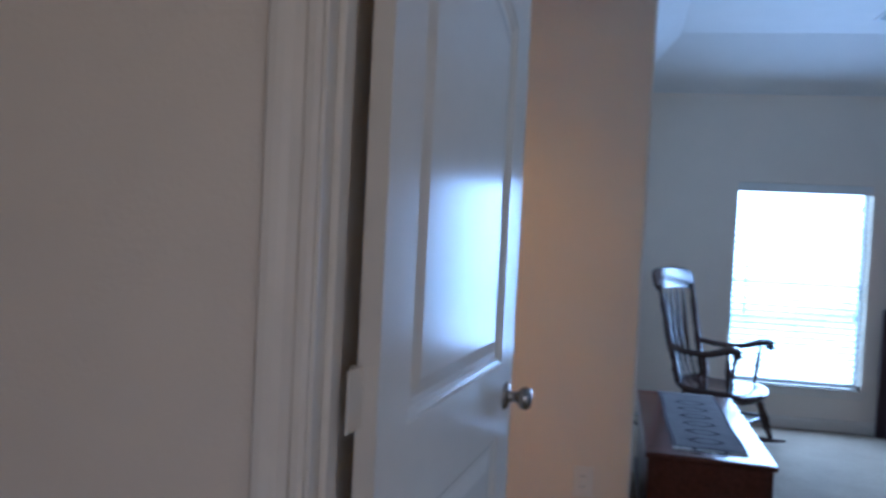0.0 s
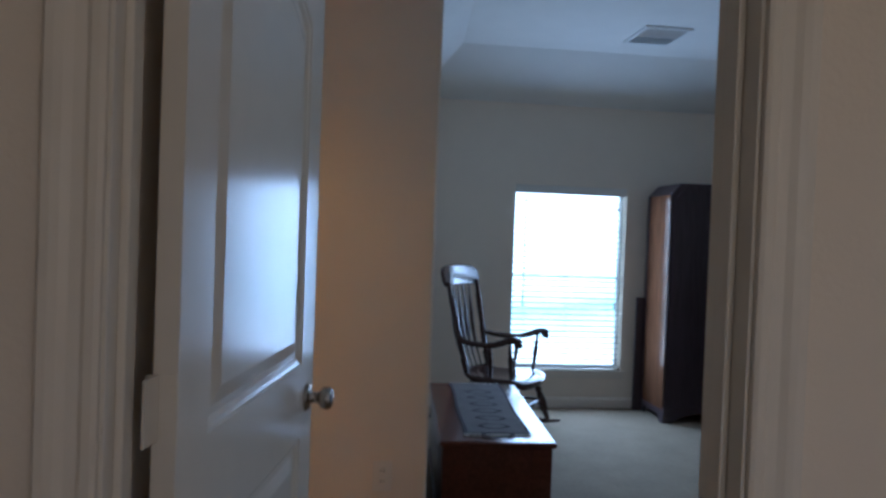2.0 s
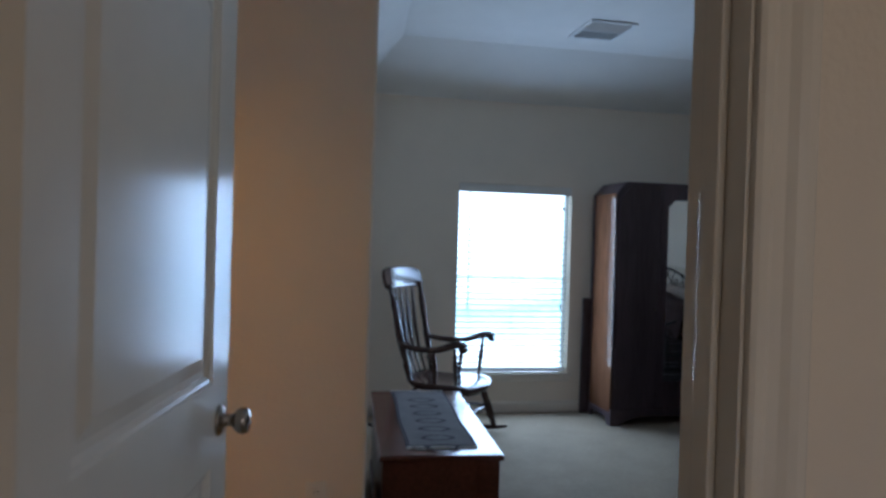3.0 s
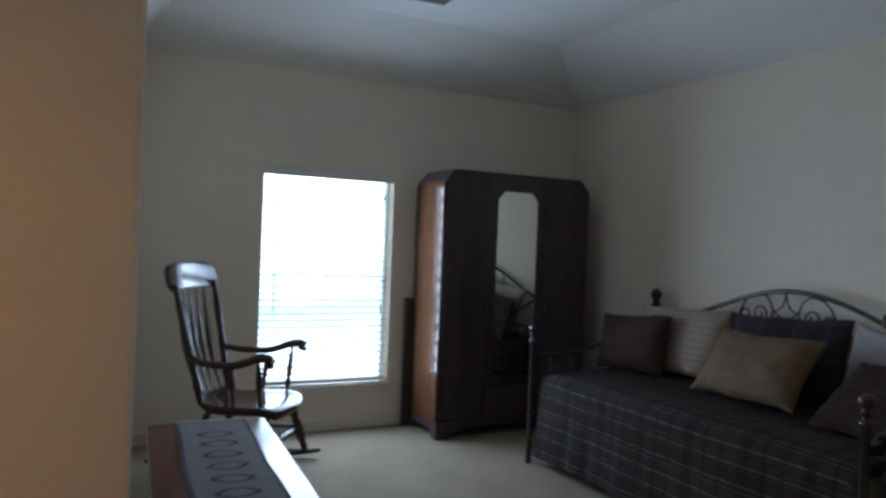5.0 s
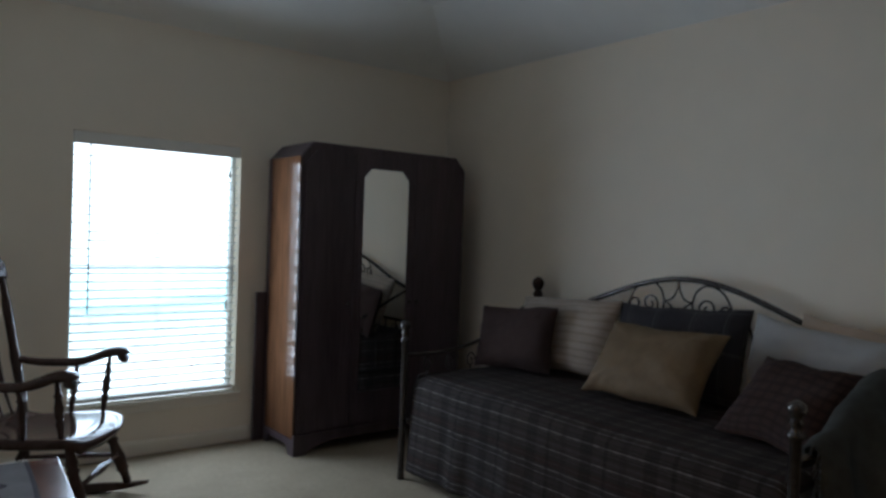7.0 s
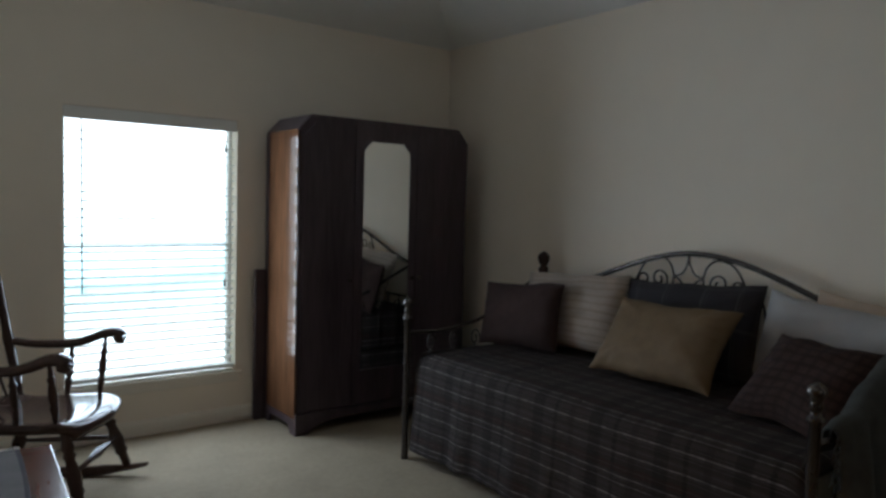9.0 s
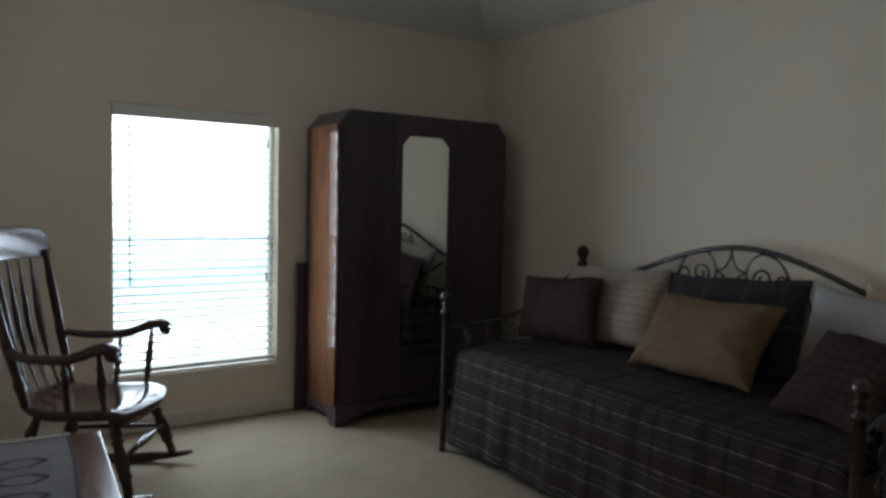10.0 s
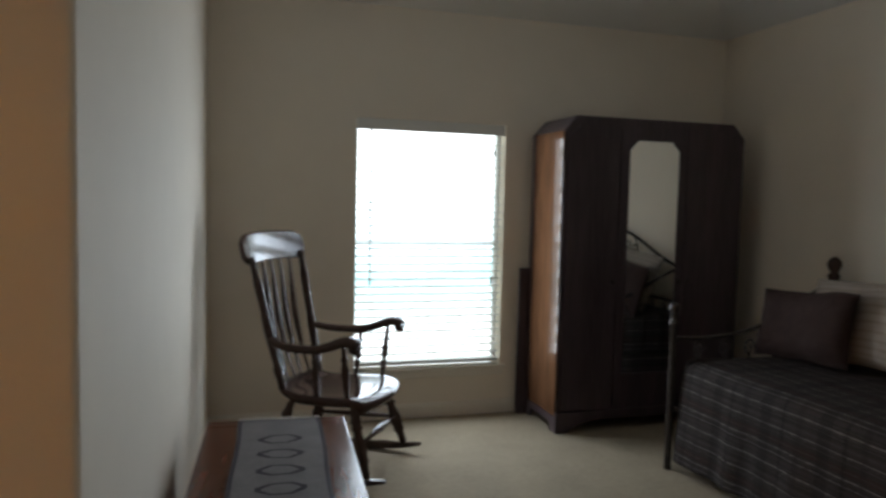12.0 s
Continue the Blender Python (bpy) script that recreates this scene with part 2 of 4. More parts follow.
# ---- more materials ----
def striped(name, base, bands, period, axis=1, cross=(), cross_period=0.3, rough=0.9, weave=700.0, broken=0.0):
    """Woven cloth; bands (from, to, colour) run along the cloth's length, cross bands across it."""
    m = mat(name, base, rough, scale=60, vary=0.15, bump=0.5, bump_scale=weave, spec=0.15)
    nt = m.node_tree
    b = nt.nodes["Principled BSDF"]
    tint = b.inputs["Base Color"].links[0].from_socket
    uvn = nt.nodes.new("ShaderNodeUVMap")
    sep = nt.nodes.new("ShaderNodeSeparateXYZ")
    nt.links.new(uvn.outputs[0], sep.inputs[0])
    gaps = None
    if broken:
        # yarn that shows in dashes: noise drawn out along the stripes
        mpg = nt.nodes.new("ShaderNodeMapping")
        mpg.inputs["Scale"].default_value = (38, 160, 1) if axis else (160, 38, 1)
        nt.links.new(uvn.outputs[0], mpg.inputs[0])
        ng = nt.nodes.new("ShaderNodeTexNoise")
        ng.inputs["Scale"].default_value, ng.inputs["Detail"].default_value = 1.0, 2
        nt.links.new(mpg.outputs[0], ng.inputs[0])
        gaps = nt.nodes.new("ShaderNodeMapRange")
        gaps.inputs[1].default_value, gaps.inputs[2].default_value = 0.36, 0.60
        gaps.inputs[3].default_value, gaps.inputs[4].default_value = 1 - broken, 1.0
        nt.links.new(ng.outputs[0], gaps.inputs[0])
    for socket, per, some in ((sep.outputs[axis], period, bands), (sep.outputs[1 - axis], cross_period, cross)):
        if not some:
            continue
        dv = nt.nodes.new("ShaderNodeMath")
        dv.operation = "MULTIPLY"
        dv.inputs[1].default_value = 1 / per
        nt.links.new(socket, dv.inputs[0])
        fr = nt.nodes.new("ShaderNodeMath")
        fr.operation = "FRACT"
        nt.links.new(dv.outputs[0], fr.inputs[0])
        for lo, hi, col, much in some:
            gt = nt.nodes.new("ShaderNodeMath")
            gt.operation = "GREATER_THAN"
            gt.inputs[1].default_value = lo
            lt = nt.nodes.new("ShaderNodeMath")
            lt.operation = "LESS_THAN"
            lt.inputs[1].default_value = hi
            ml = nt.nodes.new("ShaderNodeMath")
            ml.operation = "MULTIPLY"
            m2 = nt.nodes.new("ShaderNodeMath")
            m2.operation = "MULTIPLY"
            m2.inputs[1].default_value = much
            if gaps and hi - lo < 0.07:
                m3 = nt.nodes.new("ShaderNodeMath")
                m3.operation = "MULTIPLY"
                m3.inputs[1].default_value = much
                nt.links.new(gaps.outputs[0], m3.inputs[0])
                nt.links.new(m3.outputs[0], m2.inputs[1])
            nt.links.new(fr.outputs[0], gt.inputs[0])
            nt.links.new(fr.outputs[0], lt.inputs[0])
            nt.links.new(gt.outputs[0], ml.inputs[0])
            nt.links.new(lt.outputs[0], ml.inputs[1])
            nt.links.new(ml.outputs[0], m2.inputs[0])
            mix = nt.nodes.new("ShaderNodeMix")
            mix.data_type = "RGBA"
            nt.links.new(m2.outputs[0], mix.inputs[0])
            nt.links.new(tint, mix.inputs[6])
            mix.inputs[7].default_value = (*col, 1)
            tint = mix.outputs[2]
    nt.links.new(tint, b.inputs["Base Color"])
    return m


def glassy(name, mirror=False):
    m = bpy.data.materials.new(name)
    m.use_nodes = True
    b = m.node_tree.nodes["Principled BSDF"]
    b.inputs["Roughness"].default_value = 0.02
    if mirror:
        b.inputs["Base Color"].default_value = (0.86, 0.88, 0.86, 1)
        b.inputs["Metallic"].default_value = 1.0
    else:
        b.inputs["Base Color"].default_value = (1, 1, 1, 1)
        b.inputs["Transmission Weight"].default_value = 1.0
        b.inputs["IOR"].default_value = 1.0 + 0.02
    return m


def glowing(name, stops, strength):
    """Self-lit stand-in for the distance beyond the window, in tones from the ground up to the sky."""
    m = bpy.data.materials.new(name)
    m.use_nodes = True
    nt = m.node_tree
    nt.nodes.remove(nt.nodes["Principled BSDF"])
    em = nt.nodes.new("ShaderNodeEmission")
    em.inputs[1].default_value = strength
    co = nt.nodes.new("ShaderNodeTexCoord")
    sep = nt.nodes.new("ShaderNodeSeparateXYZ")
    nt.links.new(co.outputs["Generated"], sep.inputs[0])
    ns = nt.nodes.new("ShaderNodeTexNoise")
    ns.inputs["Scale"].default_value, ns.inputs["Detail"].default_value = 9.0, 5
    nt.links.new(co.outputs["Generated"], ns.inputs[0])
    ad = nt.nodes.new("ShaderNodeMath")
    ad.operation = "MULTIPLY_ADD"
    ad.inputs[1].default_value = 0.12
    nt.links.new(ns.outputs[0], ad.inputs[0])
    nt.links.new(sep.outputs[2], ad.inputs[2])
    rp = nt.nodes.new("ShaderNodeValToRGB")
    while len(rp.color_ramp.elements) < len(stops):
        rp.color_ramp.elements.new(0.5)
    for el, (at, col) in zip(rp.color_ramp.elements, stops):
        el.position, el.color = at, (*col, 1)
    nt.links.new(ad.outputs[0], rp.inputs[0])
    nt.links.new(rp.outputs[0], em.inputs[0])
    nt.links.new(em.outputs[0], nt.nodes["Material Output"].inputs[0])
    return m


ARMOIRE = mat("armoire_veneer", (0.063, 0.044, 0.049), 0.36, scale=10, vary=0.45, stretch=(7, 7, 0.5), spec=0.35)
VENEER = mat("armoire_side_veneer", (0.110, 0.050, 0.024), 0.09, scale=9, vary=0.6, stretch=(6, 6, 0.5), spec=0.12)
CHAIR = mat("rocker_varnish", (0.060, 0.036, 0.028), 0.09, scale=16, vary=0.4, stretch=(3, 3, 1), spec=0.20)
TRUNK = mat("trunk_mahogany", (0.105, 0.032, 0.016), 0.20, scale=11, vary=0.35, stretch=(5, 0.6, 5), bump=0.05, bump_scale=40, spec=0.36)
CHEST = mat("chest_oak", (0.085, 0.036, 0.021), 0.30, scale=11, vary=0.35, stretch=(5, 5, 0.6))
IRON = mat("dark_bronze_iron", (0.085, 0.074, 0.068), 0.27, metal=0.7, scale=40, vary=0.25)
NICKEL = mat("satin_nickel", (0.42, 0.37, 0.32), 0.26, metal=1.0, scale=60, vary=0.08)
PLASTIC = mat("outlet_plastic", (0.80, 0.76, 0.68), 0.4, scale=20, vary=0.02)
VENTMETAL = mat("vent_enamel", (0.82, 0.82, 0.80), 0.45, scale=20, vary=0.05)
# near-black colour for the shade inside vent and outlet holes
SHADOW = mat("hole_shade", (0.05, 0.05, 0.05), 0.8, scale=20, vary=0.1)
SLAT = mat("blind_slat", (0.80, 0.80, 0.77), 0.45, scale=30, vary=0.03)
VALANCE = mat("valance_vinyl", (0.74, 0.71, 0.65), 0.5, scale=30, vary=0.03)
VINYL = mat("window_vinyl", (0.78, 0.78, 0.76), 0.4, scale=20, vary=0.03)
CORD = mat("blind_cord", (0.22, 0.22, 0.21), 0.8, scale=200, vary=0.1)
RUNNER = mat("runner_wool", (0.185, 0.17, 0.17), 0.95, scale=120, vary=0.2, bump=0.8, bump_scale=500)
RUNDARK = mat("runner_dark_yarn", (0.045, 0.038, 0.045), 0.95, scale=120, vary=0.3, bump=0.8, bump_scale=500)
FRINGE = mat("runner_fringe", (0.62, 0.58, 0.52), 0.95, scale=80, vary=0.2, bump=0.6, bump_scale=300)
GLASS = glassy("window_glass")
MIRROR = glassy("mirror_silver", True)
GRASS = mat("lawn", (0.16, 0.20, 0.09), 0.95, scale=3, vary=0.35)

# ---- outside ----
structure("ground", grid(B(), 8, 8, lambda u, v: (-200 + 400 * u, FAR + 0.2 + 380 * v, -0.35)), GRASS, "dry lawn beyond the window", "ground")
# the board itself glows, in place of a sunlit garden and sky
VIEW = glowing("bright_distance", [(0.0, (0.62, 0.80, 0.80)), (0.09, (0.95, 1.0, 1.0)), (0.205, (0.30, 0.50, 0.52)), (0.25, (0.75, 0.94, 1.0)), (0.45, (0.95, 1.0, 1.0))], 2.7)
structure("backdrop", box(B(), -5, 9, 7.9, 8.0, -0.34, 6.0), VIEW, "glowing board standing in for overexposed pale garden and hazy sky", "backdrop")
structure("wall_outside", box(B(), WX - 0.2, EAST + 0.15, FAR + 0.17, FAR + 0.3, 2.2, 2.8), WALL, "eave board above the window", "wall")

# ---- window and blind ----
win = tagged(new("window_1"), "white vinyl single-hung window full of glare", "window", kind="structure")
win.matrix_basis = pose((WL + WR) / 2, FAR + 0.13, WB)
fy0, fy1 = FAR + 0.082, FAR + 0.125
bm = B()
for x0, x1, z0, z1 in ((WL, WL + 0.022, WB, WT), (WR - 0.022, WR, WB, WT), (WL + 0.022, WR - 0.022, WB, WB + 0.035), (WL + 0.022, WR - 0.022, WT - 0.035, WT)):
    box(bm, x0, x1, fy0, fy1, z0, z1, 0.004)
wpart("window_frame", bm, VINYL, win)
wpart("meeting_rail", box(B(), WL + 0.022, WR - 0.022, fy0 - 0.006, fy1 - 0.004, 1.031, 1.043, 0.003), VINYL, win)
for z0, z1 in ((WB + 0.035, 1.031), (1.043, WT - 0.035)):
    p = wpart("pane", box(B(), WL + 0.022, WR - 0.022, fy0 + 0.02, fy0 + 0.024, z0, z1), GLASS, win)
    p.visible_shadow = False
bm = box(B(), WL - 0.035, WR + 0.035, FAR - 0.022, FAR + 0.081, WB - 0.02, WB, 0.004)
wpart("window_sill", bm, TRIM, win, "painted sill with narrow apron")
wpart("apron", box(B(), WL - 0.02, WR + 0.02, FAR - 0.014, FAR - 0.001, WB - 0.062, WB - 0.021, 0.004), TRIM, win)

blind = thing("window_blind", pose((WL + WR) / 2, FAR + 0.045, WT), "white slatted blind, lowered with slats open, in the window", "blind")
bx0, bx1, by = WL + 0.008, WR - 0.008, FAR + 0.040
wpart("headrail", box(B(), bx0, bx1, by - 0.034, by + 0.026, WT - 0.062, WT - 0.004, 0.004), SLAT, blind)
wpart("valance", box(B(), bx0 - 0.004, bx1 + 0.004, by - 0.044, by - 0.037, WT - 0.068, WT - 0.003, 0.002), VALANCE, blind)
pitch, zlow = 0.0450, WB + 0.052
nslat = int((WT - 0.085 - zlow) / pitch)
sl = B()
tilt = radians(3)
prof = [(-0.025, 0.0), (-0.0125, 0.0022), (0.0, 0.003), (0.0125, 0.0022), (0.025, 0.0)]
ring = [(y, z) for y, z in prof] + [(y, z - 0.0036) for y, z in reversed(prof)]
ring = [(y * math.cos(tilt) - z * math.sin(tilt), y * math.sin(tilt) + z * math.cos(tilt)) for y, z in ring]
loft(sl, [[Vector((x, y, z)) for y, z in ring] for x in (-(bx1 - bx0) / 2, (bx1 - bx0) / 2)])
first = part("slat", sl, SLAT, blind)
for k in range(nslat):
    s = first if k == 0 else first.copy()
    if k:
        scene.collection.objects.link(s)
    s.matrix_basis = pose(0, by - FAR - 0.045, zlow + 0.03 + k * pitch - WT, random.uniform(-1.2, 1.2), random.uniform(-0.12, 0.12), 0)
wpart("bottom_rail", box(B(), bx0, bx1, by - 0.026, by + 0.026, WB + 0.020, WB + 0.040, 0.004), SLAT, blind)
for x in (WL + 0.11, (WL + WR) / 2, WR - 0.11):
    for dy in (-0.027, 0.027):
        wpart("ladder_cord", tube(B(), [(x, by + dy, WB + 0.04), (x, by + dy, WT - 0.06)], 0.0012, 5), SLAT, blind)
wpart("tilt_wand", tube(B(), [(WL + 0.085, by - 0.040, WT - 0.06), (WL + 0.086, by - 0.046, 0.80)], 0.0042, 6), CORD, blind, "slim dark tilt wand")
for z in (0.80, WT - 0.19):
    wpart("cord_tassel", turned(B(), (WR - 0.07, by - 0.042, z + 0.05), (WR - 0.07, by - 0.042, z), [(0, 0.003), (0.3, 0.005), (1, 0.008)], 8), CORD, blind)
wpart("lift_cord", tube(B(), [(WR - 0.07, by - 0.042, 0.84), (WR - 0.07, by - 0.042, WT - 0.06)], 0.0012, 5), SLAT, blind)


# ---- baseboards ----
def baseboard(x0, y0, x1, y1, side):
    """Along the line, thickness to the left (side 1) or right (-1) of it."""
    a, b = Vector((x0, y0, 0)), Vector((x1, y1, 0))
    n = Vector((-(b - a).y, (b - a).x, 0)).normalized() * side
    prof = [(0.001, 0), (0.014, 0), (0.014, 0.066), (0.011, 0.074), (0.006, 0.083), (0.001, 0.085)]
    bm = loft(B(), [[p + n * d + Vector((0, 0, z)) for d, z in prof] for p in (a, b)])
    structure("baseboard", bm, TRIM, "painted baseboard along the wall", "baseboard")


baseboard(WX, FAR, EAST, FAR, -1)
baseboard(EAST, FAR - 0.016, EAST, SOUTH + 0.01, -1)
baseboard(CX + 0.004, CY + 0.10, WX, FAR - 0.016, -1)
baseboard(-1.39, CY, CX - 0.01, CY, -1)
baseboard(EAST - 0.02, SOUTH, DR + 0.09, SOUTH, -1)
baseboard(DL - 0.09, D0, -2.04, D0, 1)
baseboard(1.39, D0, DR + 0.09, D0, 1)

# ---- doorway ----
frame_1 = tagged(new("door_frame"), "glossy off-white painted door frame with moulded casing", "door frame", kind="structure")
frame_1.matrix_basis = pose((DL + DR) / 2, (D0 + D1) / 2, 0)
TOP = 2.045
wpart("jamb", box(B(), DL - 0.019, DL, D0, D1, 0, TOP), TRIM, frame_1)
wpart("jamb", box(B(), DR, DR + 0.019, D0, D1, 0, TOP), TRIM, frame_1)
wpart("head", box(B(), DL - 0.019, DR + 0.019, D0, D1, TOP, TOP + 0.014), TRIM, frame_1)
for x0, x1 in ((DL, DL + 0.011), (DR - 0.011, DR)):
    wpart("stop", box(B(), x0, x1, D1 - 0.078, D1 - 0.042, 0, TOP - 0.011, 0.002), TRIM, frame_1)
wpart("stop", box(B(), DL + 0.011, DR - 0.011, D1 - 0.078, D1 - 0.042, TOP - 0.011, TOP, 0.002), TRIM, frame_1)


def casing(yw, out, x, sgn):
    """Moulded board beside the opening; out: the way off the wall."""
    prof = [(0, 0.0), (0, 0.010), (0.006, 0.013), (0.016, 0.013), (0.022, 0.0095), (0.036, 0.011), (0.046, 0.016), (0.056, 0.0185), (0.066, 0.0185), (0.070, 0.015), (0.070, 0)]
    return loft(B(), [[Vector((x + sgn * (0.005 + d), yw + out * (0.0005 + t), z)) for d, t in prof] for z in (0, TOP + 0.08)])


wpart("casing", casing(D0, -1, DR, 1), TRIM, frame_1)
wpart("casing", casing(D0, -1, DL, -1), TRIM, frame_1)
wpart("casing", casing(D1, 1, DR, 1), TRIM, frame_1)
wpart("casing", casing(D1, 1, DL, -1), TRIM, frame_1)
for yw, out in ((D0, -1), (D1, 1)):
    prof = [(0, 0.0), (0, 0.010), (0.016, 0.013), (0.022, 0.0095), (0.046, 0.016), (0.056, 0.0185), (0.070, 0.015), (0.070, 0)]
    wpart("casing", loft(B(), [[Vector((x, yw + out * (0.0005 + t), TOP + 0.006 + d)) for d, t in prof] for x in (DL - 0.004, DR + 0.004)]), TRIM, frame_1)
wpart("strike_plate", box(B(), DR - 0.0025, DR - 0.0003, D1 - 0.037, D1 - 0.008, 0.90, 0.96), NICKEL, frame_1)

# door leaf: local X along the leaf from the hinge, -Y the face that showed to the hall
door = tagged(new("door_1"), "off-white two-panel door standing open, glossy paint", "door", kind="structure")
ANGLE = 80.5
door.matrix_basis = pose(-0.215, 0.768, 0.012, 0, 0, ANGLE)
LW, LT, LH = 0.828, 0.035, 2.03


def panel_loop(x0, x1, z0, z1, rise, d, n=12):
    """Outline of a panel, d inside its opening; rise: height of its arched head."""
    x0, x1, z0, z1 = x0 + d, x1 - d, z0 + d, z1 - d
    pts = [(x0, z0), (x1, z0)]
    for k in range(n + 1):
        u = 1 - 2 * k / n
        pts.append((x0 + (x1 - x0) * (1 + u) / 2, z1 + rise * (1 - abs(u) ** 2.2)))
    return pts


def leaf_mesh():
    bm = B()
    openings = [(0.118, LW - 0.118, 0.235, 0.830, 0.0), (0.118, LW - 0.118, 1.003, 1.80, 0.075)]
    for face_y, inward in ((0.0, 1), (LT, -1)):
        outer = [bm.verts.new(p) for p in ((0, face_y, 0), (LW, face_y, 0), (LW, face_y, LH), (0, face_y, LH))]
        edges = [bm.edges.new((outer[k], outer[(k + 1) % 4])) for k in range(4)]
        for op in openings:
            rings = []
            for d, depth in ((0, 0), (0.004, 0.0035), (0.012, 0.005), (0.020, 0.0105), (0.034, 0.0105), (0.060, 0.004), (0.062, 0.0035)):
                rings.append([bm.verts.new((x, face_y + inward * depth, z)) for x, z in panel_loop(*op, d)])
            n = len(rings[0])
            edges += [bm.edges.new((rings[0][k], rings[0][(k + 1) % n])) for k in range(n)]
            for a, b in zip(rings, rings[1:]):
                for k in range(n):
                    bm.faces.new((a[k], a[(k + 1) % n], b[(k + 1) % n], b[k]))
            bm.faces.new(rings[-1])
        bmesh.ops.triangle_fill(bm, use_beauty=True, use_dissolve=False, edges=edges)
        if face_y == 0:
            front = outer
        else:
            for k in range(4):
                bm.faces.new((front[k], front[(k + 1) % 4], outer[(k + 1) % 4], outer[k]))
    return bm


part("leaf", leaf_mesh(), TRIM, door)
for sgn, y0 in ((-1, 0.0), (1, LT)):
    kn = part("door_handle", turned(B(), (LW - 0.062, y0, 0.915), (LW - 0.062, y0 + sgn * 0.066, 0.915),
              [(0, 0.033), (0.05, 0.033), (0.13, 0.027), (0.16, 0.014), (0.42, 0.012), (0.50, 0.018), (0.62, 0.026), (0.80, 0.0285), (0.93, 0.025), (0.985, 0.016), (1, 0.003)], 20), NICKEL, door, "satin nickel round knob", True)
part("latch_plate", box(B(), LW - 0.0005, LW + 0.0015, 0.005, 0.030, 0.885, 0.945), NICKEL, door)
for z in (0.21, 1.072, 1.83):
    h = part("hinge", turned(B(), (-0.017, LT - 0.004, z - 0.046), (-0.017, LT - 0.004, z + 0.046), [(0, 0.003), (0.02, 0.0065), (0.98, 0.0065), (1, 0.003)], 10), TRIM, door, "hinge painted over off-white")
    part("hinge_leaf", box(B(), -0.0025, -0.0004, 0.002, LT - 0.004, z - 0.045, z + 0.045), TRIM, h)
    part("hinge_leaf", box(B(), -0.052, -0.008, LT - 0.013, LT - 0.010, z - 0.045, z + 0.045), TRIM, h)

# ---- lamp base added over the unseen side room's bulb ----
lamp = thing("ceiling_lamp", pose(-1.80, 1.55, 2.42), "nickel lamp base added over the unseen warm bulb", "ceiling lamp")
part("base", turned(B(), (0, 0, 0), (0, 0, -0.03), [(0, 0.15), (1, 0.14)], 24), NICKEL, lamp)

# ---- outlet on the entry wall ----
outlet = thing("power_outlet", pose(0.145, CY - 0.001, 0.42), "ivory duplex power outlet on the entry wall", "outlet")
part("cover_plate", box(B(), -0.036, 0.036, -0.006, 0.0, -0.057, 0.057, 0.003), PLASTIC, outlet)
for dz in (-0.02, 0.02):
    s = part("socket", box(B(), -0.016, 0.016, -0.0085, -0.0055, dz - 0.014, dz + 0.014, 0.002), PLASTIC, outlet)
    # dark chips colour in the shade of the slot holes
    for dx in (-0.006, 0.006):
        part("slot", box(B(), dx - 0.001, dx + 0.001, -0.0092, -0.0084, dz - 0.004, dz + 0.005), SHADOW, s)

# ---- ceiling vent ----
vx0, vx1, vy0, vy1, vz = 1.73, 2.04, 4.00, 4.38, CEIL_HIGH
vent = thing("ceiling_vent", pose((vx0 + vx1) / 2, (vy0 + vy1) / 2, vz), "white louvred metal air vent in the ceiling", "vent")
bm = B()
for x0, x1, y0, y1 in ((vx0, vx1, vy0, vy0 + 0.025), (vx0, vx1, vy1 - 0.025, vy1), (vx0, vx0 + 0.025, vy0 + 0.025, vy1 - 0.025), (vx1 - 0.025, vx1, vy0 + 0.025, vy1 - 0.025)):
    box(bm, x0, x1, y0, y1, vz - 0.012, vz - 0.001, 0.002)
wpart("frame", bm, VENTMETAL, vent)
# dark sheet stands in for the shade above the louvres
wpart("backing", box(B(), vx0 + 0.02, vx1 - 0.02, vy0 + 0.02, vy1 - 0.02, vz - 0.003, vz - 0.001), SHADOW, vent)
for y0, y1 in ((vy0 + 0.030, (vy0 + vy1) / 2 - 0.010), ((vy0 + vy1) / 2 + 0.010, vy1 - 0.030)):
    lean = 1 if y0 < (vy0 + vy1) / 2 - 0.05 else -1
    for k in range(6):
        y = y0 + (k + 0.5) * (y1 - y0) / 6
        wpart("slat", extrude_outline(B(), [(vx0 + 0.024, y - lean * 0.009, vz - 0.004), (vx0 + 0.024, y + lean * 0.007, vz - 0.017), (vx0 + 0.024, y + lean * 0.009, vz - 0.016), (vx0 + 0.024, y - lean * 0.007, vz - 0.003)], (vx1 - vx0 - 0.048, 0, 0)), VENTMETAL, vent)
wpart("divider", box(B(), vx0 + 0.024, vx1 - 0.024, (vy0 + vy1) / 2 - 0.008, (vy0 + vy1) / 2 + 0.008, vz - 0.014, vz - 0.0032, 0.002), VENTMETAL, vent)

# ---- trunk and runner ----
TA = -3.7
trunk = thing("trunk", pose(0.395, 2.735, 0, 0, 0, TA), "reddish mahogany blanket trunk with overhanging lid, by the wall", "trunk")
TW, TL, TH = 0.50, 1.21, 0.467
bm = box(B(), 0.014, TW - 0.014, 0.016, TL - 0.016, 0.075, TH - 0.024, 0.004)
part("body", bm, TRUNK, trunk)
part("lid", box(B(), 0, TW, 0, TL, TH - 0.022, TH, 0.005, 3), TRUNK, trunk, "polished lid with rounded lip")
for yy in (0.012, TL - 0.072):
    part("lid_batten", box(B(), 0.006, TW - 0.006, yy, yy + 0.06, TH - 0.0005, TH + 0.0012, 0.0005), TRUNK, trunk)
